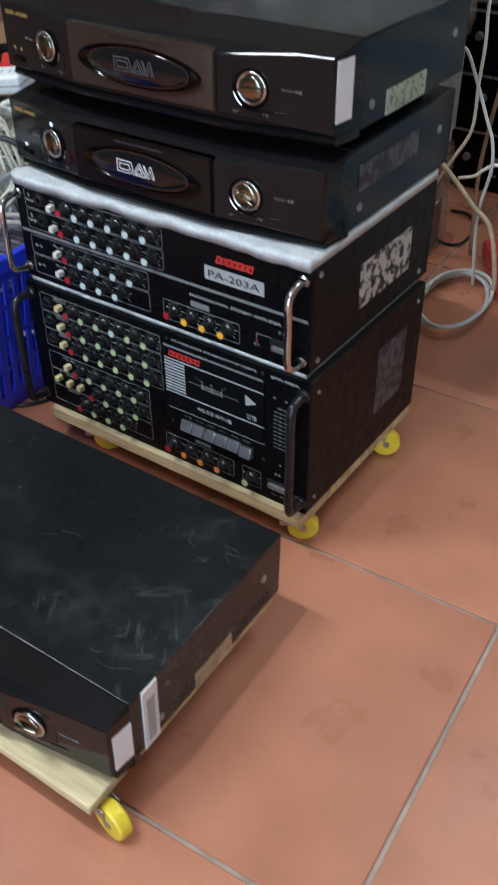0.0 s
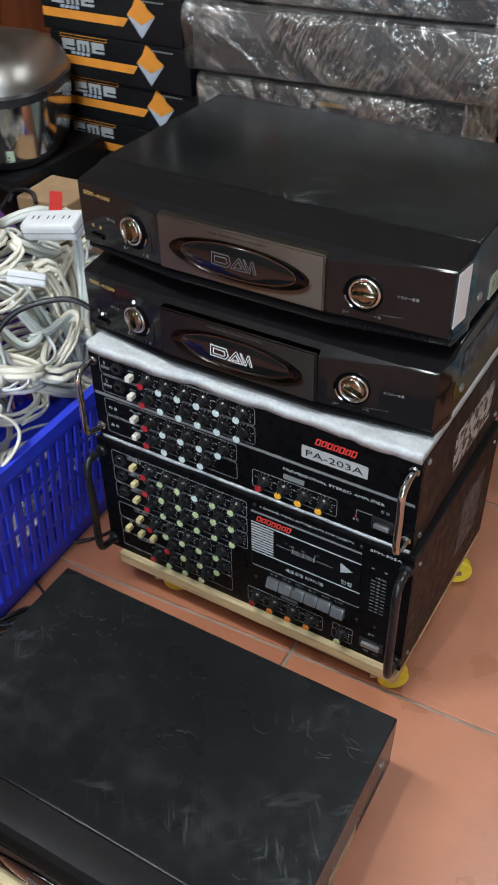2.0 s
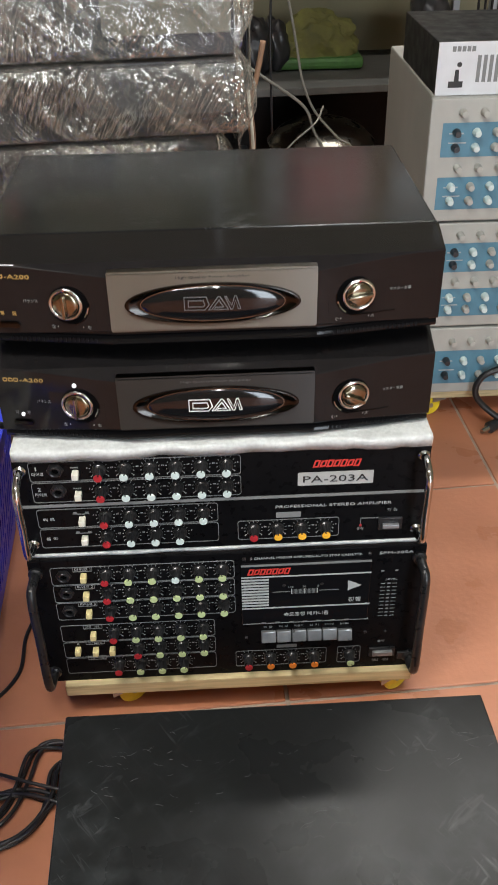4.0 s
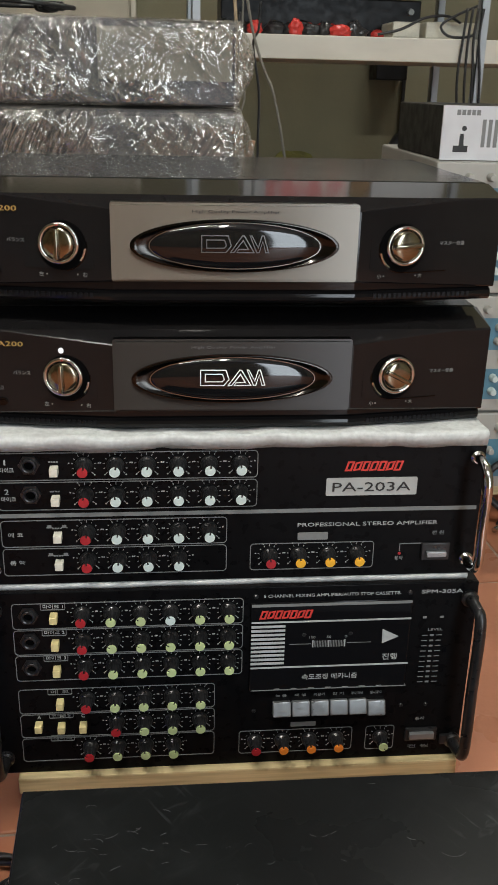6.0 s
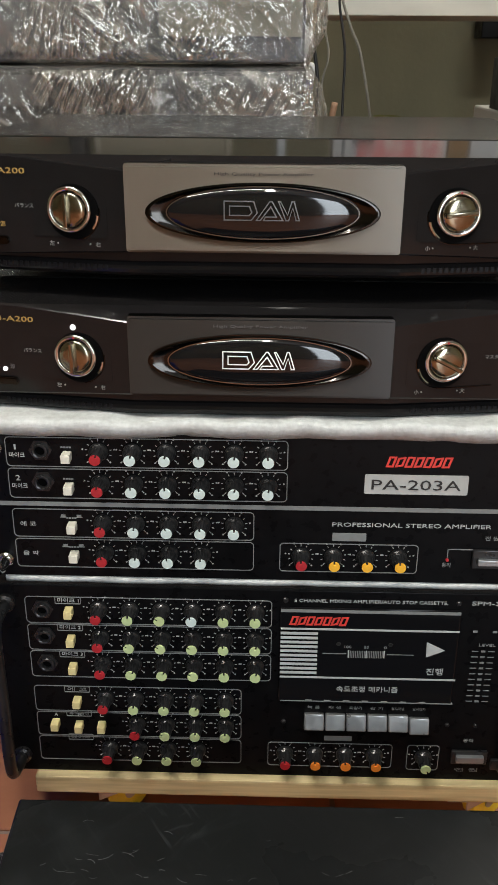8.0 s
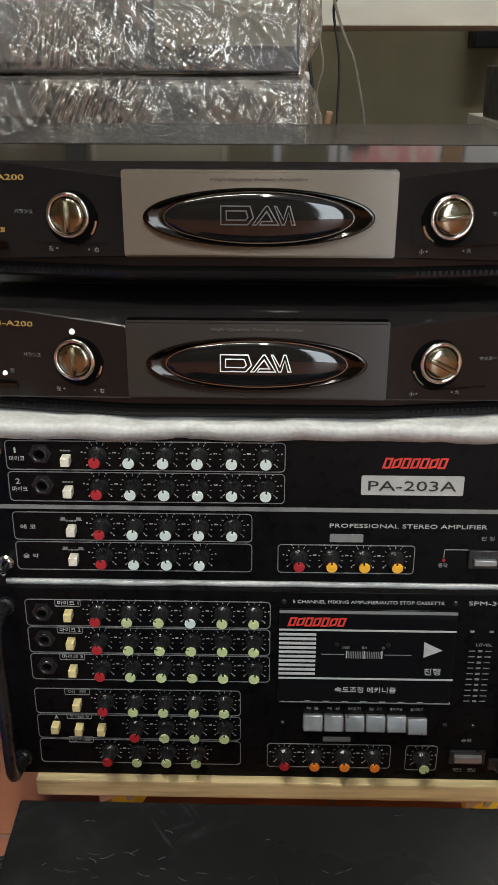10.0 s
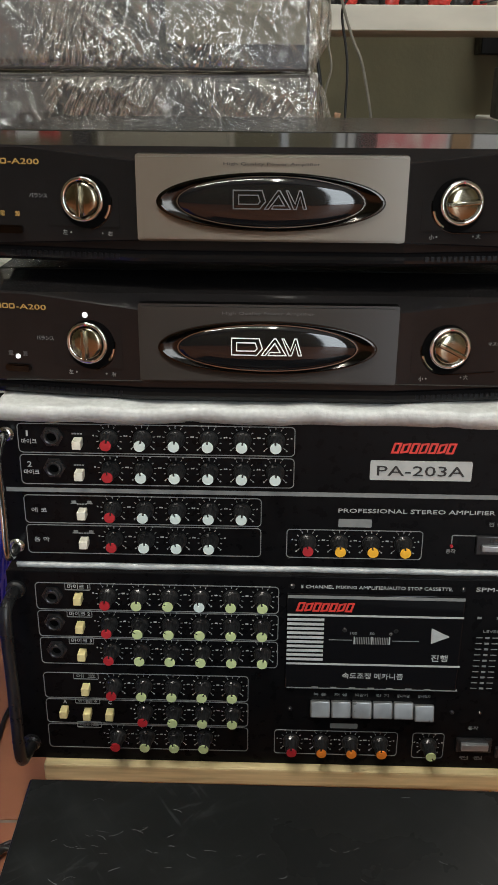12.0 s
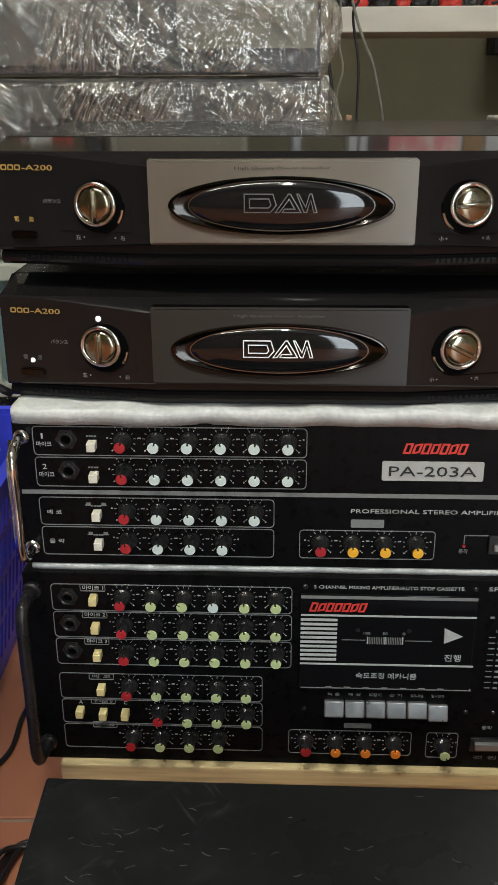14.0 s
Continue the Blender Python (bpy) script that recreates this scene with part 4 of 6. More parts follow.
def power_amp(at, label, yaw=0.0, silver=M_SILVER, lit=False, group="", cover=M_TOP, seam=0.0790):
    W, H, D, C, E = 0.2465, 0.1028, 0.356, 0.1090, 0.2425
    a = thing("amplifier", at, label, "amplifier", group, yaw)

    def rise(x):
        return max(0.0, min(1.0, (abs(x) - C) / (E - C)))

    def front(x):
        return 0.003 + 0.0200 * rise(x) + max(0.0, abs(x) - E) * 9.0
    # fascia: a bowed plastic front whose wings grow taller outwards, with cut-off corners, a sloping nose and a rounded lip below
    bm = bmesh.new()
    half = [0.0, 0.05, C, C + 0.045, C + 0.0935, E, W]
    rows = []
    for x in [-v for v in half[:0:-1]] + half:
        f, k = front(x), rise(x)
        low, crest = 0.0222 - 0.0070 * k, 0.0850 + 0.0092 * min(1.0, k / 0.70)
        prof = [(seam, 0.0), (f + 0.016, 0.0), (f + 0.0105, 0.0012), (f + 0.0072, 0.0040), (f + 0.0064, 0.0068), (f + 0.0074, 0.0096), (f + 0.0100, 0.0118), (f + 0.0125, 0.0124),
                (f + 0.0125, low - 0.0018), (f + 0.0012, low - 0.0006), (f, low + 0.0008), (f, crest - 0.0012), (f + 0.0011, crest),
                (max(0.0180, f + 0.0016), 0.0947), (seam, H - 0.0008)]
        rows.append([bm.verts.new((x, y, z)) for y, z in prof])
    for p, q in zip(rows, rows[1:]):
        for i in range(len(p)):
            j = (i + 1) % len(p)
            bm.faces.new((p[i], q[i], q[j], p[j]))
    bm.faces.new(rows[0])
    bm.faces.new(rows[-1])
    bmesh.ops.recalc_face_normals(bm, faces=bm.faces[:])
    part("fascia", bm, M_FASCIA, a, "glossy black bowed plastic front").data.set_sharp_from_angle(angle=radians(8))
    for s in (-1, 1):
        ribs = [block(s * (0.128 + 0.0048 * i) - 0.0013, s * (0.128 + 0.0048 * i) + 0.0013, front(0.128 + 0.0048 * i) + 0.0058, front(0.128 + 0.0048 * i) + 0.012, 0.0055, 0.0096) for i in range(20)]
        part("lip_ribs", joined(*ribs), M_CASE, a)
    part("lid", block(-W + 0.001, W - 0.001, seam + 0.0007, D, 0.004, H, 0.0022), cover, a, "scuffed black steel cover")
    # centre plate with its oval window
    part("centre_plate", prism(rounded(-C, C - 0.002, 0.0225, 0.0902, 0.0022), -0.0010, 0.0100, 0.0020), silver, a, "brushed metal centre plate")
    bez = part("oval_bezel", oval_hoop(), M_DARKCHROME, a, "dark chrome oval bezel")
    bez.location = (0, -0.0004, 0)
    part("trim_ring", ring_band(ellipse(OVX, OVZ, 0.0752, 0.0203, 72), ellipse(OVX, OVZ, 0.0741, 0.0194, 72), -0.0022, -0.0004), M_TRIM, bez, "thin bright ring")
    part("trim_ring", ring_band(ellipse(OVX, OVZ, 0.0912, 0.0229, 72), ellipse(OVX, OVZ, 0.0902, 0.0220, 72), -0.0026, 0.0), M_DARKCHROME, bez)
    part("window", oval_dome(), M_DOME, bez, "smoked domed oval window")
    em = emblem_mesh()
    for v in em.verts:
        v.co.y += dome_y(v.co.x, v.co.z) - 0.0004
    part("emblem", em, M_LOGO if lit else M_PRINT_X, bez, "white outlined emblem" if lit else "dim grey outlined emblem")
    part("small_print", moved(words("High Quality Power Amplifier", 0.0760, 0.0030), -0.039, -0.0011, 0.0815), M_PRINT_X if lit else M_INK, a)
    # controls on the swept-back wings
    for x, tilt in ((-0.1535, 0), (0.1510, 85 if not lit else -62)):
        s = math.copysign(1, x)
        ang = math.degrees(math.atan2(0.0200, E - C)) * s
        base = (x, front(x), 0.0540)
        dial = new("volume_dial" if s > 0 else "balance_dial", mesh_of(torus_band(), M_CHROME))
        dial.parent, dial.location, dial.rotation_euler = a, base, (0, 0, radians(ang))
        tagged(dial, "chrome-ringed rotary dial")
        part("dial_panel", turned(prism(rounded(-0.032, 0.030, -0.0220, 0.0215, 0.002), -0.0004, 0.0010, 0.0003), Matrix.Rotation(radians(-1.6), 4, "X")), M_FASCIA, dial, "flat glossy black panel")
        # a flat black disc paints the shade of the recess
        part("dial_well", lathe([(-0.0013, 0.0212), (-0.0002, 0.0215)], 40, "y", (-s * 0.0022, 0, -0.0020)), M_HOLE, dial, "black disc painted as the shaded well round the dial")
        part("dial_face", lathe(fine([(0.001, 0.0140), (-0.0036, 0.0139), (-0.0058, 0.0124), (-0.0070, 0.0085), (-0.0074, 0.001)], 4), 32), M_GOLD, dial, "brass-coloured dial face")
        part("grip", turned(block(-0.0026, 0.0012, -0.0128, -0.0050, -0.0132, 0.0132, 0.0010), Matrix.Rotation(radians(tilt), 4, "Y")), M_GOLD, dial, "bright grip bar")
        part("ring_dot", lathe([(-0.0056, 0.0009), (-0.0046, 0.0009)], 10, "y", (0, 0, 0.0161)), M_CAPRED, dial, "tiny red index dot")
        if s > 0:
            arc = [(0.0220 * math.cos(radians(t)) - 0.0022, -0.0008, 0.0220 * math.sin(radians(t)) - 0.0020) for t in range(170, 271, 10)] + [(0.018, -0.0006, -0.0238), (0.042, -0.0004, -0.0228)]
            glint = [(0.0205 * math.cos(radians(t)) - 0.0022, -0.0008, 0.0205 * math.sin(radians(t)) - 0.0020) for t in range(192, 238, 9)]
        else:
            arc = [(0.0220 * math.cos(radians(t)) + 0.0022, -0.0008, 0.0220 * math.sin(radians(t)) - 0.0020) for t in range(-80, 11, 10)]
            glint = [(0.0205 * math.cos(radians(t)) + 0.0022, -0.0008, 0.0205 * math.sin(radians(t)) - 0.0020) for t in range(-38, -5, 8)]
        part("well_edge", tube(arc, 0.0005, 6, 2), M_DARKCHROME, dial)
        # the glint on the well's edge, drawn in as a short chrome crescent
        part("bright_arc", tube(glint, 0.0013, 8, 2), M_CHROME, dial, "bright crescent drawn as the lit stretch of the well edge")
        for dx, dot, ch in (((-0.0223, -0.018, "小"), (0.017, 0.0127, "大")) if s > 0 else ((-0.017, -0.012, "左"), (0.0215, 0.015, "右"))):
            part("lettering", moved(words(ch, 0.0040, 0.0040), dx - 0.002, -0.0003, -0.0290), M_PRINT_D, dial)
            part("dot", lathe([(-0.0006, 0.0007), (0.0, 0.0007)], 8, "y", (dot, 0, -0.0270)), M_PRINT_D, dial)
        part("lettering", moved(words("マスター音量" if s > 0 else "バランス", 0.024 if s > 0 else 0.0155, 0.0036), 0.034 if s > 0 else -0.046, -0.0003, 0.000), M_PRINT_D, dial)
    bx, by = -0.2170, front(-0.2170)
    ang = math.degrees(math.atan2(-0.0200, E - C))
    btn = new("power_button", mesh_of(prism(rounded(-0.0115, 0.0115, -0.0032, 0.0032, 0.0030), -0.0035, 0.002, 0.0010), M_DARKCHROME))
    btn.parent, btn.location, btn.rotation_euler = a, (bx, by, 0.0280), (0, 0, radians(ang))
    for dx in (-0.0075, 0.0055):
        part("lettering", moved(words("電" if dx < 0 else "源", 0.0042, 0.0042), dx - 0.0010, -0.0003, 0.0105), M_GOLDPRINT if not lit else M_PRINT_X, btn)
    if lit:
        part("pilot_lamp", lathe([(0.0, 0.0022), (-0.0016, 0.0018)], 12, "y", (0.0, 0, 0.0100)), M_LED, btn, "small white lamp")
        pl = part("pilot_lamp", lathe([(0.0, 0.0026), (-0.0016, 0.0020)], 12, "y", (-0.1550, front(-0.155), 0.0775)), M_LED, a, "small white lamp")
    mk = part("model_print", joined(*[outline(-0.0225 + 0.0060 * i, -0.0175 + 0.0060 * i, 0.0, 0.0044, 0.0010, 0.0009, -0.0005, 0.0005) for i in range(3)], moved(words("-A200", 0.0265, 0.0044, 0.0006), -0.0040, 0.0, 0.0)), M_GOLDPRINT, a, "small gold printed mark")
    mk.location, mk.rotation_euler = (-0.2110, front(-0.2110), 0.0800), (0, 0, radians(ang))
    for s in ((-1, 1) if yaw else ()):
        vent = [block(W - 0.0014, W - 0.0006, 0.130 + 0.0085 * i, 0.1345 + 0.0085 * i, 0.012 + 0.010 * k, 0.018 + 0.010 * k) for i in range(24) for k in range(2)]
        part("vent_grille", turned(joined(*vent), Matrix.Diagonal((s, 1, 1, 1))), M_INK, a, "rows of small vent slots")
    for y, z in ((0.105, 0.028), (0.315, 0.060)):
        screw(a, W - 0.001, y, z, r=0.0055)
        screw(a, -W + 0.001, y, z, r=0.0055, sign=-1)
    for x in (-0.19, 0.19):
        for y in (0.05, 0.30):
            part("foot", lathe([(0.0045, 0.016), (0.0, 0.017)], 16, "z", (x, y, -0.0003)), M_RUBBER, a)
    return a


def caster(parent, x, y, top, turn=0.0, r=0.0225):
    plate = part("caster_plate", block(x - 0.015, x + 0.015, y - 0.014, y + 0.014, top - 0.003, top, 0.0008), M_ZINC, parent, "zinc caster plate")
    dx, dy = 0.034 * math.cos(turn), 0.030 * math.sin(turn)
    w = turned(lathe([(-0.0085, r * 0.45), (-0.0085, r * 0.92), (-0.006, r), (0.006, r), (0.0085, r * 0.92), (0.0085, r * 0.45)], 28, "y"), Matrix.Translation((x + dx, y + dy, r)) @ Matrix.Rotation(turn, 4, "Z"))
    part("wheel", w, M_WHEEL, plate, "yellow plastic wheel")
    hub = turned(lathe([(-0.0100, r * 0.24), (0.0095, r * 0.24)], 14, "y"), Matrix.Translation((x + dx, y + dy, r)) @ Matrix.Rotation(turn, 4, "Z"))
    part("axle", hub, M_ZINC, plate)
    fork = joined(*[turned(block(-0.034, -0.002, s * 0.0105 - 0.0008, s * 0.0105 + 0.0008, r * 0.35, top - r - 0.002), Matrix.Translation((x + dx, y + dy, r)) @ Matrix.Rotation(turn, 4, "Z")) for s in (-1, 1)])
    part("fork", fork, M_ZINC, plate)


def dolly(name, at, w, d, label, turns, lift=0.0670, spots=()):
    t = thing(name, at, label, "dolly", "wheeled pine dollies")
    part("board", block(0, w, 0, d, 0.0460, lift, 0.0025), M_PINE, t, "pale pine board with sawn edges")
    for (x, y), a in zip(spots or ((0.090, 0.030), (w - 0.022, 0.026), (0.090, d - 0.05), (w - 0.030, d - 0.05)), turns):
        caster(t, x, y, 0.0462, radians(a))
    return t


dolly("dolly", (-0.225, -0.015, G), 0.472, 0.332, "pale pine board dolly on yellow casters under the amplifier stack", (30, 32, 70, 30), spots=((0.056, 0.019), (0.428, 0.017), (0.090, 0.282), (0.4345, 0.257)))
front_dolly = dolly("dolly", (-0.183, -0.516, G), 0.470, 0.350, "pale pine board dolly on yellow casters under one amplifier", (60, 350, 120, 200), 0.0617)
front_dolly.matrix_world = pose(-0.176, -0.504, G + 0.0125, 0, 1.6, 1.0)

amp_lower((0.0020, -0.006, 0.0575))
amp_upper((0.0, 0.0, 0.2815))


def wadding(name, x0, x1, y0, y1, z0, thick, label, ragged=0.004):
    """A soft white sheet with an uneven front edge."""
    nx, ny = 70, 26
    bm = bmesh.new()
    top, low = [], []
    for i in range(nx + 1):
        x = x0 + (x1 - x0) * i / nx
        a, b = [], []
        for j in range(ny + 1):
            f = j / ny
            y = y0 + (y1 - y0) * f ** 1.8
            edge = noise.noise(Vector((x * 22, 3.0, z0))) * ragged + noise.noise(Vector((x * 70, 9.0, z0))) * ragged * 0.4
            y += edge * (1 - f)
            lump = noise.noise(Vector((x * 30, y * 30, 1.7))) * thick * 0.18
            droop = max(0.0, 1 - f * 7)
            a.append(bm.verts.new((x, y, z0 + thick * (1 - 0.30 * droop ** 3) + lump)))
            b.append(bm.verts.new((x, y + 0.002 * droop, z0 - 0.0018 * droop + min(0.0, edge) * 0.6 * droop)))
        top.append(a)
        low.append(b)
    for i in range(nx):
        for j in range(ny):
            bm.faces.new((top[i][j], top[i + 1][j], top[i + 1][j + 1], top[i][j + 1]))
            bm.faces.new((low[i][j], low[i][j + 1], low[i + 1][j + 1], low[i + 1][j]))
        bm.faces.new((low[i][0], low[i + 1][0], top[i + 1][0], top[i][0]))
        bm.faces.new((top[i][ny], top[i + 1][ny], low[i + 1][ny], low[i][ny]))
    for j in range(ny):
        bm.faces.new((low[0][j], top[0][j], top[0][j + 1], low[0][j + 1]))
        bm.faces.new((low[nx][j], low[nx][j + 1], top[nx][j + 1], top[nx][j]))
    bmesh.ops.recalc_face_normals(bm, faces=bm.faces[:])
    return solid(name, bm, M_FELT, label, "padding", smooth=True)


wadding("wadding_sheet", -0.240, 0.2405, -0.005, 0.330, 0.4240, 0.0130, "thick white wadding sheet draped between stacked amplifiers")
wadding("wadding_sheet", -0.236, 0.2380, -0.0005, 0.320, 0.2752, 0.0058, "thin white wadding sheet squeezed between two amplifiers", 0.0012)

lower_amp = power_amp((-0.0040, -0.0020, 0.4368), "low black power amplifier with darker centre plate and lit emblem", 0.0, M_SILVER_D, True)
upper_amp = power_amp((-0.0030, 0.0080, 0.5540), "low black power amplifier with silver centre plate, on rubber feet", 0.0, M_SILVER, False)
CORNER = Matrix.Translation((0.2445, 0.0412, 0)) @ Matrix.Rotation(radians(83.7), 4, "Z")
part("side_sticker", turned(block(-0.0125, 0.0165, -0.0008, 0.0004, 0.026, 0.090), CORNER), M_STICKER, upper_amp, "blank white paper sticker")
part("rating_label", block(0.2445, 0.2472, 0.140, 0.240, 0.006, 0.034), M_GREENBOX, upper_amp, "pale green rating label")
part("rating_label", block(0.2445, 0.2472, 0.10, 0.25, 0.048, 0.080), M_SPECK_D, lower_amp, "faded dark rating label")
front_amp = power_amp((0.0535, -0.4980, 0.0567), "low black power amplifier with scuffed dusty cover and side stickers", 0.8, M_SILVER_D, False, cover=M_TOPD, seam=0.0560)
front_amp.matrix_world = pose(0.0576, -0.4920, 0.0584, 0, 1.5, 1.5) @ Matrix.Diagonal((1, 0.966, 1, 1))  # a shallower case than the other two
part("side_sticker", turned(block(-0.0115, 0.0150, -0.0008, 0.0004, 0.020, 0.076), CORNER), M_STICKER, front_amp, "creased white paper sticker")
st = part("side_sticker", block(0.2445, 0.2471, 0.076, 0.101, 0.004, 0.100), M_STICKER, front_amp, "white barcode sticker")
part("barcode", joined(*[block(0.2469, 0.2474, 0.082, 0.095, 0.012 + 0.0035 * i, 0.0136 + 0.0035 * i) for i in range(20)]), M_PRINT_D, st)
# rubbed scratches on the cover, in a few clusters
sr = random.Random(21)
for cx, cy, spread, count, long_ in ((0.020, 0.195, 0.015, 7, 0.018), (0.150, 0.235, 0.050, 3, 0.030), (0.205, 0.290, 0.025, 7, 0.014), (-0.185, 0.290, 0.022, 16, 0.009), (-0.120, 0.270, 0.035, 18, 0.007), (0.0, 0.27, 0.06, 10, 0.006), (0.190, 0.100, 0.012, 3, 0.030)):
    for k in range(count):
        x, y, g = cx + sr.gauss(0, spread), cy + sr.gauss(0, spread * 0.8), sr.uniform(-0.6, 0.6)
        ln, bow = long_ * sr.uniform(0.4, 1.3), sr.uniform(-0.9, 0.9)
        pts = [(min(0.240, x + ln * t * math.cos(g + bow * t)), min(0.345, max(0.082, y + ln * t * math.sin(g + bow * t))), 0.1028) for t in (-0.5, -0.2, 0.2, 0.5)]
        part("scratch", tube(pts, sr.uniform(0.00012, 0.00036), 5, 3, 0.5), M_SCUFF, front_amp)
part("torn_tape", block(0.2445, 0.2461, 0.170, 0.245, 0.004, 0.030), M_TAPE, front_amp, "torn beige tape remains")


# ---- wrapped amplifiers behind ----
def wrapped_amp(at, yaw, w, h, d, seed, film, label, flap=0.0):
    a = thing("wrapped_amplifier", at, label, "amplifier", "amplifiers wrapped in film", yaw)
    part("body", block(-w / 2 + 0.006, w / 2 - 0.006, 0.010, d - 0.01, 0.0005, h - 0.0005, 0.003), M_UNIT, a, "dark amplifier body")
    bm = block(-w / 2, w / 2, 0.0, d, 0.0, h)
    bmesh.ops.subdivide_edges(bm, edges=[e for e in bm.edges if abs(e.verts[0].co.x - e.verts[1].co.x) > 0.1], cuts=90, use_grid_fill=True)
    bmesh.ops.subdivide_edges(bm, edges=[e for e in bm.edges if abs(e.verts[0].co.z - e.verts[1].co.z) > 0.05], cuts=24, use_grid_fill=True)
    bmesh.ops.subdivide_edges(bm, edges=[e for e in bm.edges if abs(e.verts[0].co.y - e.verts[1].co.y) > 0.1], cuts=40, use_grid_fill=True)
    bm.normal_update()
    shift = Vector((seed * 3.1, seed * 1.7, seed * 0.9))
    for v in bm.verts:
        c = v.co + shift
        n1 = 1 - abs(noise.noise(Vector((c.x * 8 + c.z * 7, c.y * 9, c.z * 5)))) * 2.2
        n2 = 1 - abs(noise.noise(Vector((c.x * 34 - c.z * 10, c.y * 26, c.z * 9 + c.x * 6)))) * 2.2
        n3 = noise.noise(Vector((c.x * 80, c.y * 60, c.z * 30)))
        edge = min(1.0, 0.12 + min(v.co.z, h - v.co.z) / 0.022) if abs(v.normal.z) < 0.5 else 0.35
        v.co += v.normal * (0.0050 * n1 + 0.0040 * n2 + 0.0012 * n3) * edge
        if v.co.y < 0.05:
            v.co.y += 0.010 * max(0.0, 1 - min(v.co.z, h - v.co.z) / 0.007) ** 2
    if seed < 3:
        part("front_plate", block(0.06 if seed == 1 else 0.02, w / 2 - 0.012, 0.0055, 0.0078, h * 0.30, h - 0.012), M_SEENPLATE if seed == 1 else M_SEENGREY, a, "dull beige-grey front plate")
        part("front_plate", block(-w / 2 + 0.012, -0.06 if seed == 1 else -0.10, 0.0055, 0.0078, h * (0.12 if seed == 1 else 0.55), h - 0.012), M_SEENGREY, a, "dull grey front plate")
    if seed == 3:
        part("small_print", joined(*[block(-0.02 + 0.009 * k, -0.0125 + 0.009 * k, 0.0072, 0.0082, 0.104, 0.111) for k in range(6)]), M_GOLDPRINT, a, "small gold printed bars")
    fl = part("film", bm, film, a, "crinkled clear packing film")
    fl.data.shade_smooth()
    if flap:
        bm = bmesh.new()
        rows = []
        for i in range(31):
            u = i / 30
            row = []
            for j in range(41):
                v = j / 40
                sag = 0.030 * math.sin(math.pi * min(1.0, v * 1.1)) + 0.012
                x = w / 2 - 0.008 + sag * math.sin(math.pi * u) + 0.007 * noise.noise(Vector((u * 9, v * 5, seed)))
                y = -0.006 + 0.16 * u + 0.010 * noise.noise(Vector((u * 14, v * 4, seed + 4.0)))
                row.append(bm.verts.new((x, y, h * 1.02 - (flap + 0.02 * noise.noise(Vector((u * 5, 0.3, seed)))) * v + 0.004 * noise.noise(Vector((u * 20, v * 6, seed))))))
            rows.append(row)
        for p, q in zip(rows, rows[1:]):
            for i in range(40):
                bm.faces.new((p[i], p[i + 1], q[i + 1], q[i]))
        part("film_flap", bm, M_FLAP, a, "loose flap of clear film").data.shade_smooth()
    return a


YAW = 5.5
for i, (z0, h, w, fm, lb) in enumerate(((0.705, 0.120, 0.545, M_FILM, "amplifier wrapped in crinkled clear film on top of a stack"),
                                        (0.583, 0.118, 0.550, M_FILM, "amplifier wrapped in clear film between two others"),
                                        (0.440, 0.139, 0.500, M_FILM2, "black amplifier in torn loose film under two others"),
                                        (0.108, 0.117, 0.490, M_FILM2, "black amplifier in loose film low in a stack"),
                                        (G + 0.002, 0.115, 0.490, M_FILM2, "black amplifier in loose film on the floor"))):
    wrapped_amp((-0.218 + (0.0 if i < 2 else -0.012), 0.662 + (0.0 if i < 2 else 0.012), z0), YAW, w, h, 0.315, (1, 2, 3, 5, 6)[i], fm, lb, (0.13, 0.15, 0.20, 0, 0)[i])
pale = thing("mixer", (-0.230, 0.650, 0.2265), "pale grey-green mixer with a raised rim under wrapped amplifiers", "mixer", yaw=YAW)
part("case", block(-0.243, 0.243, 0.016, 0.330, 0.0, 0.2115, 0.003), M_PALE, pale)
part("front_rim", ring_band(rounded(-0.247, 0.247, 0.0, 0.2095, 0.006), rounded(-0.223, 0.223, 0.020, 0.1880, 0.010), 0.0, 0.018), M_PALE, pale, "pale raised rim")
part("inner_panel", block(-0.226, 0.226, 0.012, 0.0155, 0.017, 0.191), M_PALEBLUE, pale, "blue-green sunken panel")
part("side_plate", block(0.2440, 0.276, 0.10, 0.235, 0.061, 0.2105, 0.001), M_RACK, pale, "pale blue-grey metal side plate")


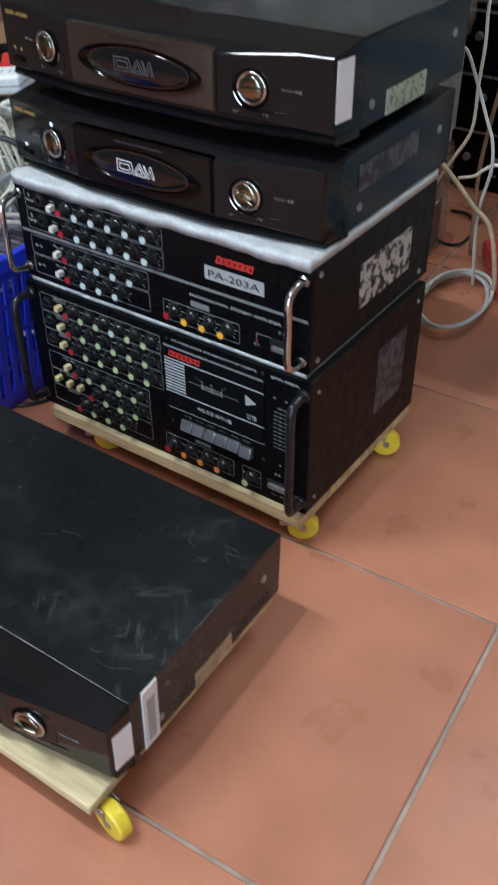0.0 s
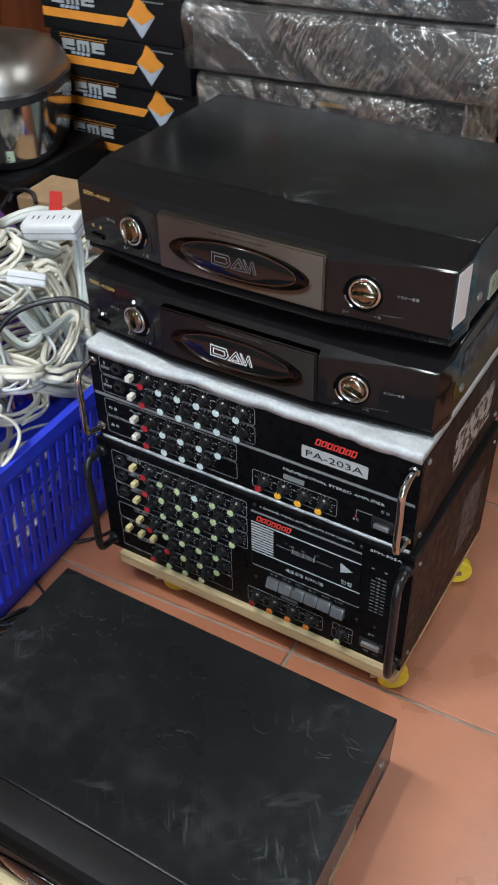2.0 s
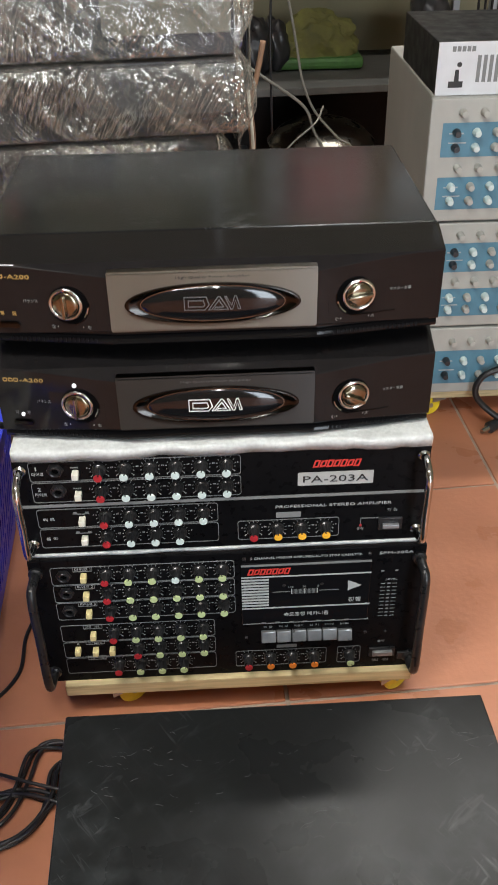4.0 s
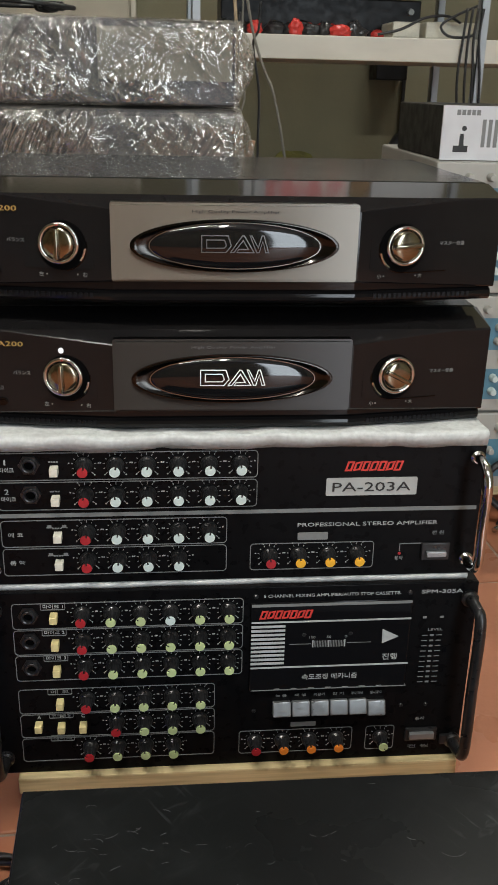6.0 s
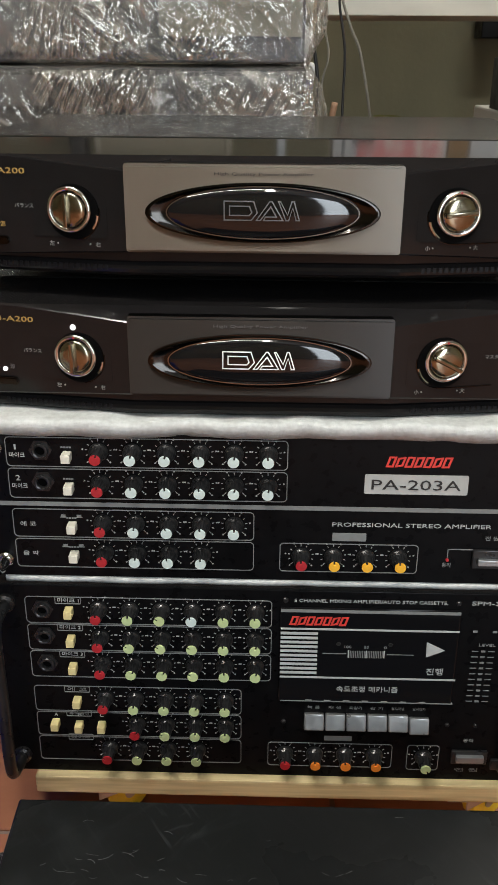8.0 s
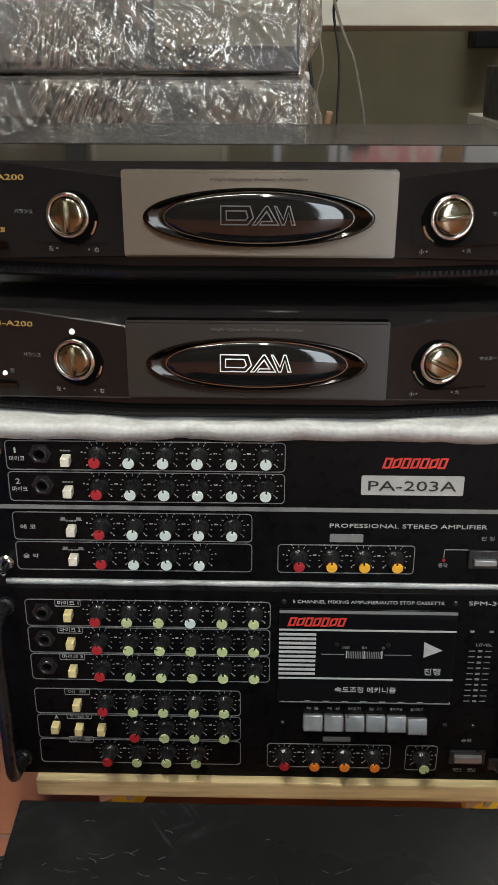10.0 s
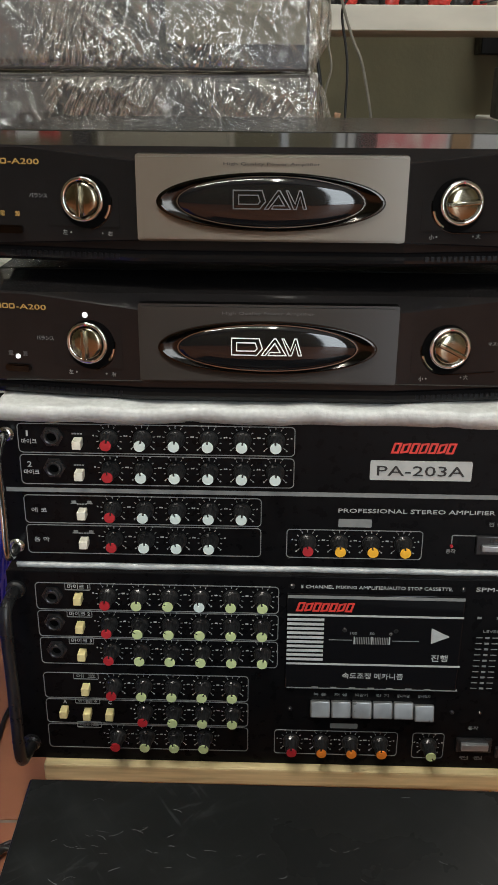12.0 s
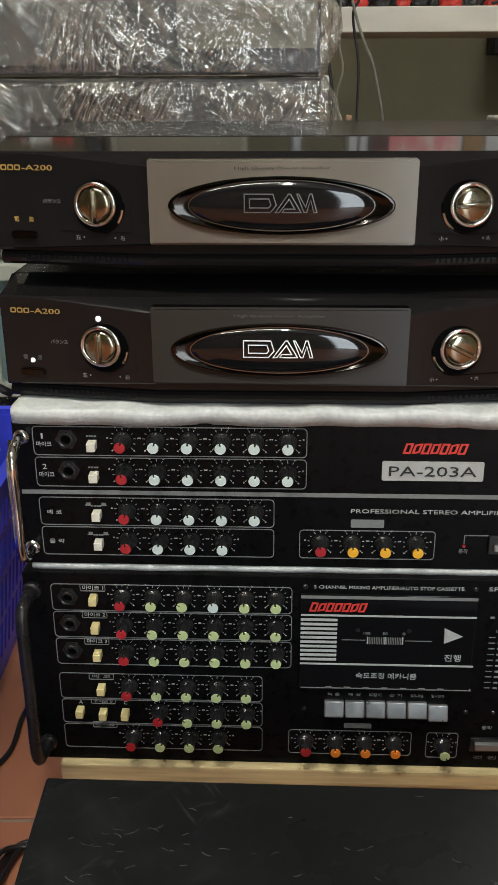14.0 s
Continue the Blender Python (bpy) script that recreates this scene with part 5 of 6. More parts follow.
# ---- cartons ----
def carton(at, w, d, h, kind, label, yaw=0.0):
    c = thing("carton", at, label, "box", "stacked cartons", yaw)
    m = M_BOXWHITE if kind == "white" else M_BOXBLACK
    part("box", block(0, w, 0, d, 0, h, 0.002), m, c)
    if kind == "logo":
        part("orange_band", prism([(0.004, 0.024), (w * 0.60, 0.024), (w * 0.64, 0.040), (0.004, 0.040)], -0.0006, 0.0), M_BOXORANGE, c, "orange printed band")
        for i in range(3):
            q = 0.030 + 0.036 * i
            part("emblem_block", prism([(q, 0.050), (q + 0.030, 0.050), (q + 0.030, 0.0545), (q + 0.008, 0.0545), (q + 0.008, 0.058), (q + 0.030, 0.058), (q + 0.030, 0.070), (q, 0.070)] if i != 1 else
                                       [(q, 0.050), (q + 0.007, 0.050), (q + 0.007, 0.064), (q + 0.012, 0.064), (q + 0.012, 0.050), (q + 0.018, 0.050), (q + 0.018, 0.064), (q + 0.023, 0.064), (q + 0.023, 0.050),
                                        (q + 0.030, 0.050), (q + 0.030, 0.070), (q, 0.070)], -0.0006, 0.0), M_PRINT, c, "white blocky mark")
        part("small_print", joined(*[block(0.050 + 0.012 * i, 0.059 + 0.012 * i, -0.0006, 0, 0.0425, 0.0480) for i in range(4)]), M_BOXGREY, c)
        part("frame_print", ring_band([(0.026, 0.0725), (0.140, 0.0725), (0.140, 0.079), (0.026, 0.079)], [(0.027, 0.0735), (0.139, 0.0735), (0.139, 0.078), (0.027, 0.078)], -0.0006, 0), M_BOXORANGE, c)
        part("arrow_shadow", prism([(0.208, 0.046), (0.238, 0.008), (0.270, 0.048), (0.240, 0.032)], -0.0006, 0.0), M_BOXGREY, c, "silver halftone tip")
        part("arrow", prism([(0.208, 0.047), (0.240, 0.031), (0.270, 0.049), (0.254, 0.060), (0.250, 0.068), (0.232, 0.081), (0.222, 0.062)], -0.0010, 0.0), M_BOXORANGE, c, "orange diamond print")
        part("small_print", joined(*[block(0.245 + 0.008 * i, 0.251 + 0.008 * i, -0.0006, 0, 0.071, 0.074) for i in range(6)]), M_PRINT_D, c)
    elif kind == "text":
        part("small_print", joined(*[block(0.03 + 0.020 * i, 0.045 + 0.020 * i, -0.0006, 0, 0.062, 0.067) for i in range(11)]), M_PRINT, c)
        for i in range(4):
            part("emblem_block", prism([(0.18 + 0.024 * i, 0.030), (0.199 + 0.024 * i, 0.030), (0.201 + 0.024 * i, 0.048), (0.182 + 0.024 * i, 0.048)], -0.0006, 0.0), M_BOXGREY, c, "silver blocky mark")
        part("orange_band", block(0.20, 0.27, -0.0006, 0.0, 0.010, 0.018), M_BOXORANGE, c)
    return c


for i, (z, h, k) in enumerate([(G + 0.001, 0.110, "logo"), (0.102, 0.098, "logo"), (0.2005, 0.0845, "white"), (0.2855, 0.0785, "text")] + [(0.3645 + 0.0820 * j, 0.0815, "logo") for j in range(6)]):
    carton((-0.842 + (0.006, -0.004, -0.040, 0.010, 0.012, 0.026, 0.016, 0.0, 0.004, -0.004)[i], 0.650 + 0.004 * ((i * 7) % 3), z), 0.328, 0.24, h, k,
           {"logo": "black carton with orange band and arrow print", "white": "plain white carton in a stack", "text": "black carton with rows of white print"}[k])
w = thing("wrapped_parcel", (-0.66, 0.66, 0.8575), "small dark parcel wrapped in clear film on the cartons", "parcel")
part("core", block(0.0, 0.16, 0.0, 0.18, 0.0, 0.09, 0.006), M_BOXBLACK, w)
for x in (0.03, 0.10):
    part("label_strip", block(x, x + 0.008, -0.001, 0, 0.0, 0.09), M_STICKER, w, "white tape strip")

# ---- rice cooker on a carton ----
solid("black_box", block(-0.135, 0.135, -0.125, 0.140, 0.0, 0.434, 0.004), M_BOXBLACK, "plain black box under a rice cooker", "box", (-0.845, 0.500, G), 0)
solid("cardboard_box", block(-0.055, 0.055, 0.0, 0.110, 0.0, 0.415, 0.004), M_CARD, "narrow brown cardboard box beside a rice cooker", "box", (-0.645, 0.365, G), 4)
ck = thing("rice_cooker", (-0.835, 0.495, 0.4245), "polished steel rice cooker with a satin domed lid", "rice cooker", yaw=20)


def oval(profile, seg=64):
    """A lathe along z with an oval plan, squarer at the sides."""
    bm = lathe(profile, seg, "z")
    for v in bm.verts:
        a = math.atan2(v.co.y, v.co.x)
        k = 1 + 0.05 * math.cos(4 * a + math.pi)
        v.co.x, v.co.y = v.co.x * 0.90 * k, v.co.y * 1.0 * k
    return bm


part("base_ring", oval([(0.0, 0.118), (0.004, 0.124), (0.018, 0.130), (0.018, 0.122)]), M_DARKPL, ck, "dark plastic base")
part("shell", oval(fine([(0.015, 0.124), (0.022, 0.131), (0.07, 0.144), (0.122, 0.149), (0.126, 0.146)])), M_STEEL, ck, "mirror-polished steel body")
part("lid_rim", oval([(0.123, 0.150), (0.138, 0.152), (0.144, 0.148), (0.144, 0.08)]), M_DARKPL, ck, "dark grey lid rim")
part("lid", oval(fine([(0.141, 0.149), (0.165, 0.142), (0.190, 0.118), (0.204, 0.080), (0.209, 0.03), (0.210, 0.001)])), M_STEELTOP, ck, "satin steel domed lid")
part("vent_cap", lathe([(0.196, 0.022), (0.206, 0.020), (0.208, 0.008)], 24, "z", (-0.03, -0.055, 0)), M_CHROME, ck, "oval steel release button")
cp = part("control_panel", turned(block(-0.056, 0.056, -0.018, 0.012, 0.022, 0.140, 0.010, 4), Matrix.Translation((0.0, -0.140, 0.0)) @ Matrix.Rotation(radians(-10), 4, "X")), M_DARKPL, ck, "glossy dark control panel")
for i, (x, z) in enumerate(((-0.03, 0.105), (0.0, 0.105), (0.03, 0.105), (-0.015, 0.085), (0.02, 0.085), (0.02, 0.065))):
    part("panel_key", turned(prism(rounded(x - 0.009, x + 0.009, z - 0.006, z + 0.006, 0.005), -0.0200, -0.0180), Matrix.Translation((0.0, -0.140, 0.0)) @ Matrix.Rotation(radians(-10), 4, "X")), M_WHITEPL if i < 5 else M_CAPRED, cp)
part("energy_label", turned(block(-0.013, 0.013, -0.0015, 0.0, 0.022, 0.042), Matrix.Rotation(radians(24), 4, "Z") @ Matrix.Translation((0.0, -0.137, 0.0))), M_GREENBOX, ck, "small pale green label")

# ---- the blue crate and its cables ----
CR = thing("crate", (-0.505, 0.045, G), "blue plastic crate with slotted sides, heaped with cables", "crate", yaw=2.6)
cw, cd, chh = 0.182, 0.375, 0.282


def flare(bm):
    """The crate is narrower at its foot."""
    for v in bm.verts:
        k = 1 - max(0.0, min(1.0, v.co.z / chh))
        v.co.x, v.co.y = v.co.x * (1 - 0.16 * k), v.co.y * (1 - 0.06 * k)
    return bm


def crate_side(length, axis, sign, off):
    """One moulded wall with rows of slots: a grid of cells in which the slots are left open."""
    us, open_u = [-length], []
    bays = max(3, round(length * 2 / 0.105))
    bay = 2 * length / bays
    for k in range(bays):
        u = -length + k * bay
        edges = [u + 0.007] + [u + 0.007 + (bay - 0.014) * i / 9 for i in range(1, 9)] + [u + bay - 0.007]
        for i, e in enumerate(edges):
            us.append(e)
            open_u.append(i > 0 and i % 2 == 1)
    us.append(length)
    open_u.append(False)
    zs = [0.0, 0.030, 0.080, 0.088, 0.138, 0.146, 0.196, 0.204, 0.246, chh]
    open_z = [False, True, False, True, False, True, False, True, False]
    t = 0.0045
    cells = set((i, j) for i in range(len(us) - 1) for j in range(len(zs) - 1) if not (open_u[i] and open_z[j]))
    bm = bmesh.new()
    grid = {}

    def vert(i, j, k):
        if (i, j, k) not in grid:
            w = off - sign * t * k
            grid[(i, j, k)] = bm.verts.new((w, us[i], zs[j]) if axis == "x" else (us[i], w, zs[j]))
        return grid[(i, j, k)]
    for i, j in cells:
        for k in (0, 1):
            bm.faces.new([vert(i, j, k), vert(i + 1, j, k), vert(i + 1, j + 1, k), vert(i, j + 1, k)])
        for (di, dj), (p, q) in {(-1, 0): ((i, j), (i, j + 1)), (1, 0): ((i + 1, j), (i + 1, j + 1)), (0, -1): ((i, j), (i + 1, j)), (0, 1): ((i, j + 1), (i + 1, j + 1))}.items():
            if (i + di, j + dj) not in cells:
                bm.faces.new([vert(*p, 0), vert(*q, 0), vert(*q, 1), vert(*p, 1)])
    bmesh.ops.recalc_face_normals(bm, faces=bm.faces[:])
    return bm


for ax, ln, sg, of in (("x", cd, 1, cw), ("x", cd, -1, -cw), ("y", cw, 1, cd), ("y", cw, -1, -cd)):
    part("side_wall", flare(crate_side(ln, ax, sg, of)), M_BLUE, CR)
part("bottom", flare(block(-cw, cw, -cd, cd, 0.0, 0.006)), M_BLUE, CR)
rim = part("rim", ring_band(rounded(-cw - 0.012, cw + 0.012, -cd - 0.012, cd + 0.012, 0.03), rounded(-cw + 0.002, cw - 0.002, -cd + 0.002, cd - 0.002, 0.02), 0.0, 0.022), M_BLUE, CR, "thick blue crate rim")
rim.rotation_euler, rim.location = (radians(90), 0, 0), (0, 0, chh - 0.014)
rim.scale = (1, 1, 1)

rc = random.Random(11)


def heap_paths(n, cx, cy, rx, ry, z0, z1, r_loop=(0.05, 0.11), strands=1, brim=0.0):
    out = []
    for k in range(n):
        x, y = cx + rc.uniform(-rx, rx), cy + rc.uniform(-ry, ry)
        top = 1 - 0.38 * (abs((x - cx) / rx) ** 2 + abs((y - cy) / ry) ** 2) / 2
        top *= 1 - 0.55 * max(0.0, (x - cx) / rx) * max(0.0, (y - cy) / ry)
        z = z0 + (z1 - z0) * rc.random() ** 0.5 * top
        r, a0 = rc.uniform(*r_loop), rc.uniform(0, 6.3)
        tilt, squash, az = rc.uniform(-0.5, 0.5), rc.uniform(0.35, 1.0), rc.uniform(0, 3.14)
        pts = []
        turns = rc.choice((5, 8, 11, 14))
        for i in range(turns):
            a = a0 + i * 0.85
            rr = r * (1 + 0.12 * math.sin(i * 1.3))
            px, py = rr * math.cos(a), rr * squash * math.sin(a)
            qx, qy = px * math.cos(az) - py * math.sin(az), px * math.sin(az) + py * math.cos(az)
            p = Vector((x + qx, y + qy, z + tilt * px + 0.012 * math.sin(i * 0.9)))
            p.z = max(p.z, z0)
            if brim and p.x > cx + 0.45 * rx:
                p.z = min(p.z, 0.255 if p.y > cy + 0.30 * ry else 0.345)
            kx, ky = (1.03, 1.03) if p.z > brim else (0.80, 0.90)
            p.x = min(max(p.x, cx - rx * kx), cx + rx * kx)
            p.y = min(max(p.y, cy - ry * ky), cy + ry * ky)
            pts.append(p)
        for c in range(strands):
            sh = Vector((0.0085 * (c % 2) + rc.uniform(-0.003, 0.003), 0.0085 * (c // 2) + rc.uniform(-0.003, 0.003), 0.006 * (c % 3)))
            out.append(smooth_path([q + sh for q in pts], 4))
    return out


for nm, mat_, n, r, k, lb in (("cable_heap", M_CREAM, 60, 0.0050, 3, "tangled heap of cream flat cables in a blue crate"), ("cable_heap", M_GREYCABLE, 34, 0.0052, 2, "tangled pale grey cables in a blue crate"),
                              ("cable_heap", M_WHITEPL, 44, 0.0036, 1, "tangled thin white cables in a blue crate")):
    me = tubes_mesh(heap_paths(n, -0.505, 0.045, 0.160, 0.335, 0.05, 0.470, (0.035, 0.09), k, 0.300), r, 6, 0.6)
    me.materials.append(mat_)
    solid(nm, me, mat_, lb, "cables", kind="stuff")


def cable(name, pts, r, m, label, seg=8, flat=1.0, group=""):
    me = tubes_mesh([smooth_path(pts, 8)], r, seg, flat)
    me.materials.append(m)
    return solid(name, me, m, label, "cable", group=group)


def plug_block(at, size, turn, m, label, name="power_strip"):
    t = thing(name, at, label, "plug")
    t.matrix_world = pose(*at, *turn)
    sx, sy, sz = size
    part("shell", block(-sx / 2, sx / 2, -sy / 2, sy / 2, -sz / 2, sz / 2, min(size) * 0.18), m, t)
    part("seam", block(-sx / 2 - 0.0003, sx / 2 + 0.0003, -sy / 2 - 0.0003, sy / 2 + 0.0003, -0.0006, 0.0006), M_PRINT_D, t)
    for i in (-1, 0, 1):
        if sx > 0.06:
            part("socket_hole", joined(block(i * sx * 0.28 - 0.006, i * sx * 0.28 - 0.004, -0.004, 0.004, sz / 2 - 0.001, sz / 2 + 0.0004), block(i * sx * 0.28 + 0.004, i * sx * 0.28 + 0.006, -0.004, 0.004, sz / 2 - 0.001, sz / 2 + 0.0004)), M_INK, t)
    return t


plug_block((-0.44, 0.18, 0.482), (0.095, 0.045, 0.028), (10, -8, 12), M_WHITEPL, "white plastic power strip lying on tangled cables")
plug_block((-0.42, -0.06, 0.405), (0.030, 0.085, 0.022), (25, 20, 8), M_WHITEPL, "white plastic adapter lying on tangled cables", "adapter")
plug_block((-0.395, 0.06, 0.460), (0.055, 0.045, 0.020), (-30, 15, 40), M_WHITEPL, "white plastic plug on tangled cables", "adapter")
plug_block((-0.50, 0.02, 0.465), (0.055, 0.045, 0.018), (12, 10, 30), M_REDPL, "red plastic plug among cream cables", "adapter")
plug_block((-0.47, 0.22, 0.488), (0.020, 0.070, 0.010), (15, 10, 40), M_REDPL, "red cable tie among cream cables", "cable_tie")
plug_block((-0.39, -0.13, 0.375), (0.020, 0.050, 0.014), (35, 30, 20), M_REDPL, "red plug among cream cables", "adapter")
plug_block((-0.56, 0.14, 0.478), (0.060, 0.040, 0.024), (5, 5, 50), M_CARD, "tan plastic plug among cream cables", "adapter")
cable("loose_cable", [(-0.26, 0.07, 0.425), (-0.31, 0.05, 0.455), (-0.37, 0.00, 0.44), (-0.39, -0.05, 0.39), (-0.385, -0.09, 0.36), (-0.40, -0.14, 0.335), (-0.47, -0.18, 0.34)], 0.0042, M_BLACKCABLE, "black cable across tangled cream cables")
cable("loose_cable", [(-0.42, -0.20, 0.345), (-0.38, -0.15, 0.365), (-0.335, -0.10, 0.345), (-0.312, -0.085, 0.315), (-0.312, -0.11, 0.285), (-0.325, -0.17, 0.27), (-0.34, -0.25, 0.29)], 0.0042, M_CREAM, "cream cable hanging over a blue crate rim", flat=0.6)
cable("floor_cable", [(-0.300, 0.190, -0.006), (-0.310, 0.137, -0.006), (-0.309, 0.070, -0.006), (-0.338, 0.020, -0.006), (-0.383, 0.001, -0.006)], 0.0030, M_BLACKCABLE, "thin black cable between crate and dolly")
cable("floor_cable", [(-0.375, -0.080, -0.006), (-0.347, -0.091, -0.004), (-0.299, -0.113, 0.006), (-0.255, -0.131, 0.010), (-0.210, -0.143, 0.008)], 0.0024, M_BLACKCABLE, "thin black cable crossing a bundle of cables on the floor")
# a bundle of long loops that runs under the front dolly and carries its casters
fr = random.Random(8)
for lane in ([(-0.345, -0.235), (-0.319, -0.197), (-0.292, -0.163), (-0.274, -0.120), (-0.262, -0.075), (-0.236, -0.064), (-0.205, -0.085), (-0.195, -0.130)],
             [(-0.330, -0.240), (-0.300, -0.210), (-0.268, -0.192), (-0.245, -0.167), (-0.231, -0.133), (-0.232, -0.099), (-0.215, -0.080), (-0.190, -0.100)],
             [(-0.335, -0.190), (-0.327, -0.174), (-0.306, -0.143), (-0.273, -0.137), (-0.238, -0.150), (-0.200, -0.160)]):
    for k in range(4):
        dx, dy, dz = fr.uniform(-0.009, 0.009), fr.uniform(-0.007, 0.007), 0.0044 * k
        cable("floor_cable", [(x + dx + fr.uniform(-0.004, 0.004), y + dy + fr.uniform(-0.004, 0.004), -0.0066 + dz * (0.5 + 0.5 * math.sin(i * 1.3 + k) ** 2)) for i, (x, y) in enumerate(lane)], 0.0027, M_BLACKCABLE, "black cable in a loose bundle on the floor", group="bundle of cables on the floor")
cable("floor_cable", [(-0.190, -0.130, -0.005), (-0.120, -0.165, -0.0045), (-0.092, -0.230, -0.0045), (-0.090, -0.350, -0.0045), (-0.091, -0.470, -0.0045), (-0.090, -0.505, -0.0045)], 0.0050, M_BLACKCABLE, "thick black cable under the casters of a dolly")
me = tubes_mesh(heap_paths(22, -0.75, 0.315, 0.13, 0.055, 0.27, 0.445, (0.03, 0.07)), 0.0042, 6)
me.materials.append(M_BLACKCABLE)
solid("cable_tangle", me, M_BLACKCABLE, "tangled black cables before a rice cooker", "cables", kind="stuff")


def soft_lump(name, at, size, m, label, category, seed=0.0):
    bm = bmesh.new()
    bmesh.ops.create_icosphere(bm, subdivisions=4, radius=1.0)
    for v in bm.verts:
        k = 1 + 0.22 * noise.noise(v.co * 2.2 + Vector((seed, 0, 0))) + 0.07 * noise.noise(v.co * 7 + Vector((0, seed, 0)))
        v.co = Vector((v.co.x * size[0] * k, v.co.y * size[1] * k, max(-0.7, v.co.z) * size[2] * k + 0.7 * size[2]))
    return solid(name, bm, m, label, category, at, smooth=True)


soft_lump("cloth_bag", (-0.72, 0.310, G), (0.115, 0.055, 0.225), M_PURPLE, "dark purple cloth bag beside a cardboard box", "bag", 2.0)

# ---- cables on the wrapped stack ----
for k in range(4):
    cy = 0.78 + 0.018 * k
    pts = [(-0.40 + 0.012 * k, 0.70, 0.838), (-0.37, 0.745 + 0.01 * k, 0.843), (-0.33, cy + 0.03, 0.845 + 0.004 * k), (-0.24, cy + 0.05, 0.846), (-0.20 - 0.02 * k, cy, 0.842), (-0.27, cy - 0.045, 0.846 + 0.004 * k), (-0.36, cy - 0.01, 0.850),
           (-0.33, cy + 0.06, 0.852), (-0.22, cy + 0.04, 0.850)]
    cable("audio_cable", pts, 0.0035, M_BLACKCABLE, "black audio cable coiled on a wrapped amplifier")
for x, y, m, lb in ((-0.425, 0.700, M_REDPL, "red audio plug"), (-0.395, 0.672, M_WHITEPL, "white audio plug"), (-0.360, 0.690, M_REDPL, "red audio plug")):
    p = thing("audio_plug", (x, y, 0.842), lb + " on a film-wrapped amplifier", "plug", yaw=rc.uniform(-60, 60))
    part("sleeve", lathe([(0.0, 0.004), (0.002, 0.0075), (0.030, 0.0070), (0.036, 0.004)], 16, "x"), m, p)
    part("tip", lathe([(-0.012, 0.0035), (0.0, 0.0045)], 14, "x"), M_CHROME, p, "metal plug tip")

# ---- mixers at the right ----
def mixer(at, w, d, h, rows, label):
    t = thing("mixer", at, label, "mixer", "stacked white mixers")
    part("case", block(0, w, 0.012, d, 0.0, h, 0.004), M_MIXGREY, t, "grey steel case")
    part("front_panel", block(-0.004, w + 0.004, 0.0, 0.014, 0.002, h - 0.002, 0.003), M_MIXER, t, "off-white front panel")
    z = h - 0.012
    kr = random.Random(int(w * 1000) + rows)
    kmesh = {c: mesh_of(lathe([(0.0, 0.007), (-0.004, 0.007), (-0.014, 0.0055), (-0.016, 0.005)], 14), c) for c in (M_DARKPL, M_MIXER, M_CAPWHITE)}
    hh = (h - 0.03) / rows
    for r in range(rows):
        z0 = z - hh * (r + 1) + 0.006
        b = part("blue_field", block(0.018, w - 0.03, -0.0008, 0.0, z0, z0 + hh * 0.62, 0.0), M_MIXBLUE, t, "blue printed field")
        part("print_line", joined(block(0.03, 0.06, -0.0014, -0.0008, z0 + hh * 0.25, z0 + hh * 0.27), block(0.03, 0.055, -0.0014, -0.0008, z0 + hh * 0.42, z0 + hh * 0.44)), M_PRINT, b)
        for j in range(2):
            zz = z0 + hh * (0.18 + 0.27 * j)
            for i in range(9):
                x = 0.042 + 0.034 * i
                if x < w - 0.04:
                    same_part("knob", kmesh[M_DARKPL if (i == 0 and r % 2 == 0) else (M_CAPWHITE if (i + r) % 2 else M_MIXER)], t, (x, 0, zz))
        for i in range(8):
            same_part("knob", kmesh[M_MIXER], t, (0.05 + 0.036 * i, 0, z0 + hh * 0.80))
    return t


dolly("dolly", (0.375, 0.705, G), 0.46, 0.38, "pale pine board dolly on yellow casters under white mixers", (200, 20, 160, 20))
mixer((0.405, 0.690, 0.0575), 0.43, 0.40, 0.1480, 1, "white mixer with dark and white knobs on a dolly")
mixer((0.395, 0.690, 0.2065), 0.44, 0.40, 0.2100, 2, "white mixer with blue panel fields in a stack")
mixer((0.374, 0.688, 0.4175), 0.45, 0.41, 0.2150, 2, "white mixer with blue panel fields on top of others")
cable("floor_cable", [(0.70, 0.60, -0.004), (0.60, 0.64, 0.0), (0.54, 0.66, 0.03), (0.508, 0.668, 0.07), (0.525, 0.670, 0.11), (0.59, 0.668, 0.125), (0.68, 0.655, 0.10), (0.74, 0.62, -0.004)], 0.0065, M_BLACKCABLE, "thick black cable looped before white mixers")
# a simple turned shape that stands in for a small black caster
pg = thing("cable_plug", (0.535, 0.640, G + 0.012), "black stand-in for a small caster on the floor", "plug", yaw=35)
part("sleeve", lathe([(0.0, 0.006), (0.004, 0.012), (0.040, 0.011), (0.050, 0.006)], 20, "x"), M_DARKPL, pg)
part("tip", lathe([(-0.018, 0.005), (0.0, 0.0065)], 20, "x"), M_CHROME, pg, "bright metal tip")
b = thing("boxed_device", (0.376, 0.700, 0.6330), "black box with a white printed front on white mixers", "box")
part("case", block(0.0, 0.30, 0.004, 0.28, 0.0, 0.082, 0.002), M_BOXBLACK, b)
part("front_card", block(0.0, 0.30, 0.0, 0.004, 0.0, 0.082), M_BOXWHITE, b, "white printed card front")
part("emblem", joined(prism([(0.020, 0.012), (0.044, 0.012), (0.044, 0.022), (0.037, 0.022), (0.036, 0.040), (0.030, 0.040), (0.029, 0.022), (0.020, 0.022)], -0.0006, 0.0), prism(ellipse(0.036, 0.048, 0.004, 0.004, 16), -0.0006, 0.0)), M_INK, b, "dark blue joystick-shaped print")
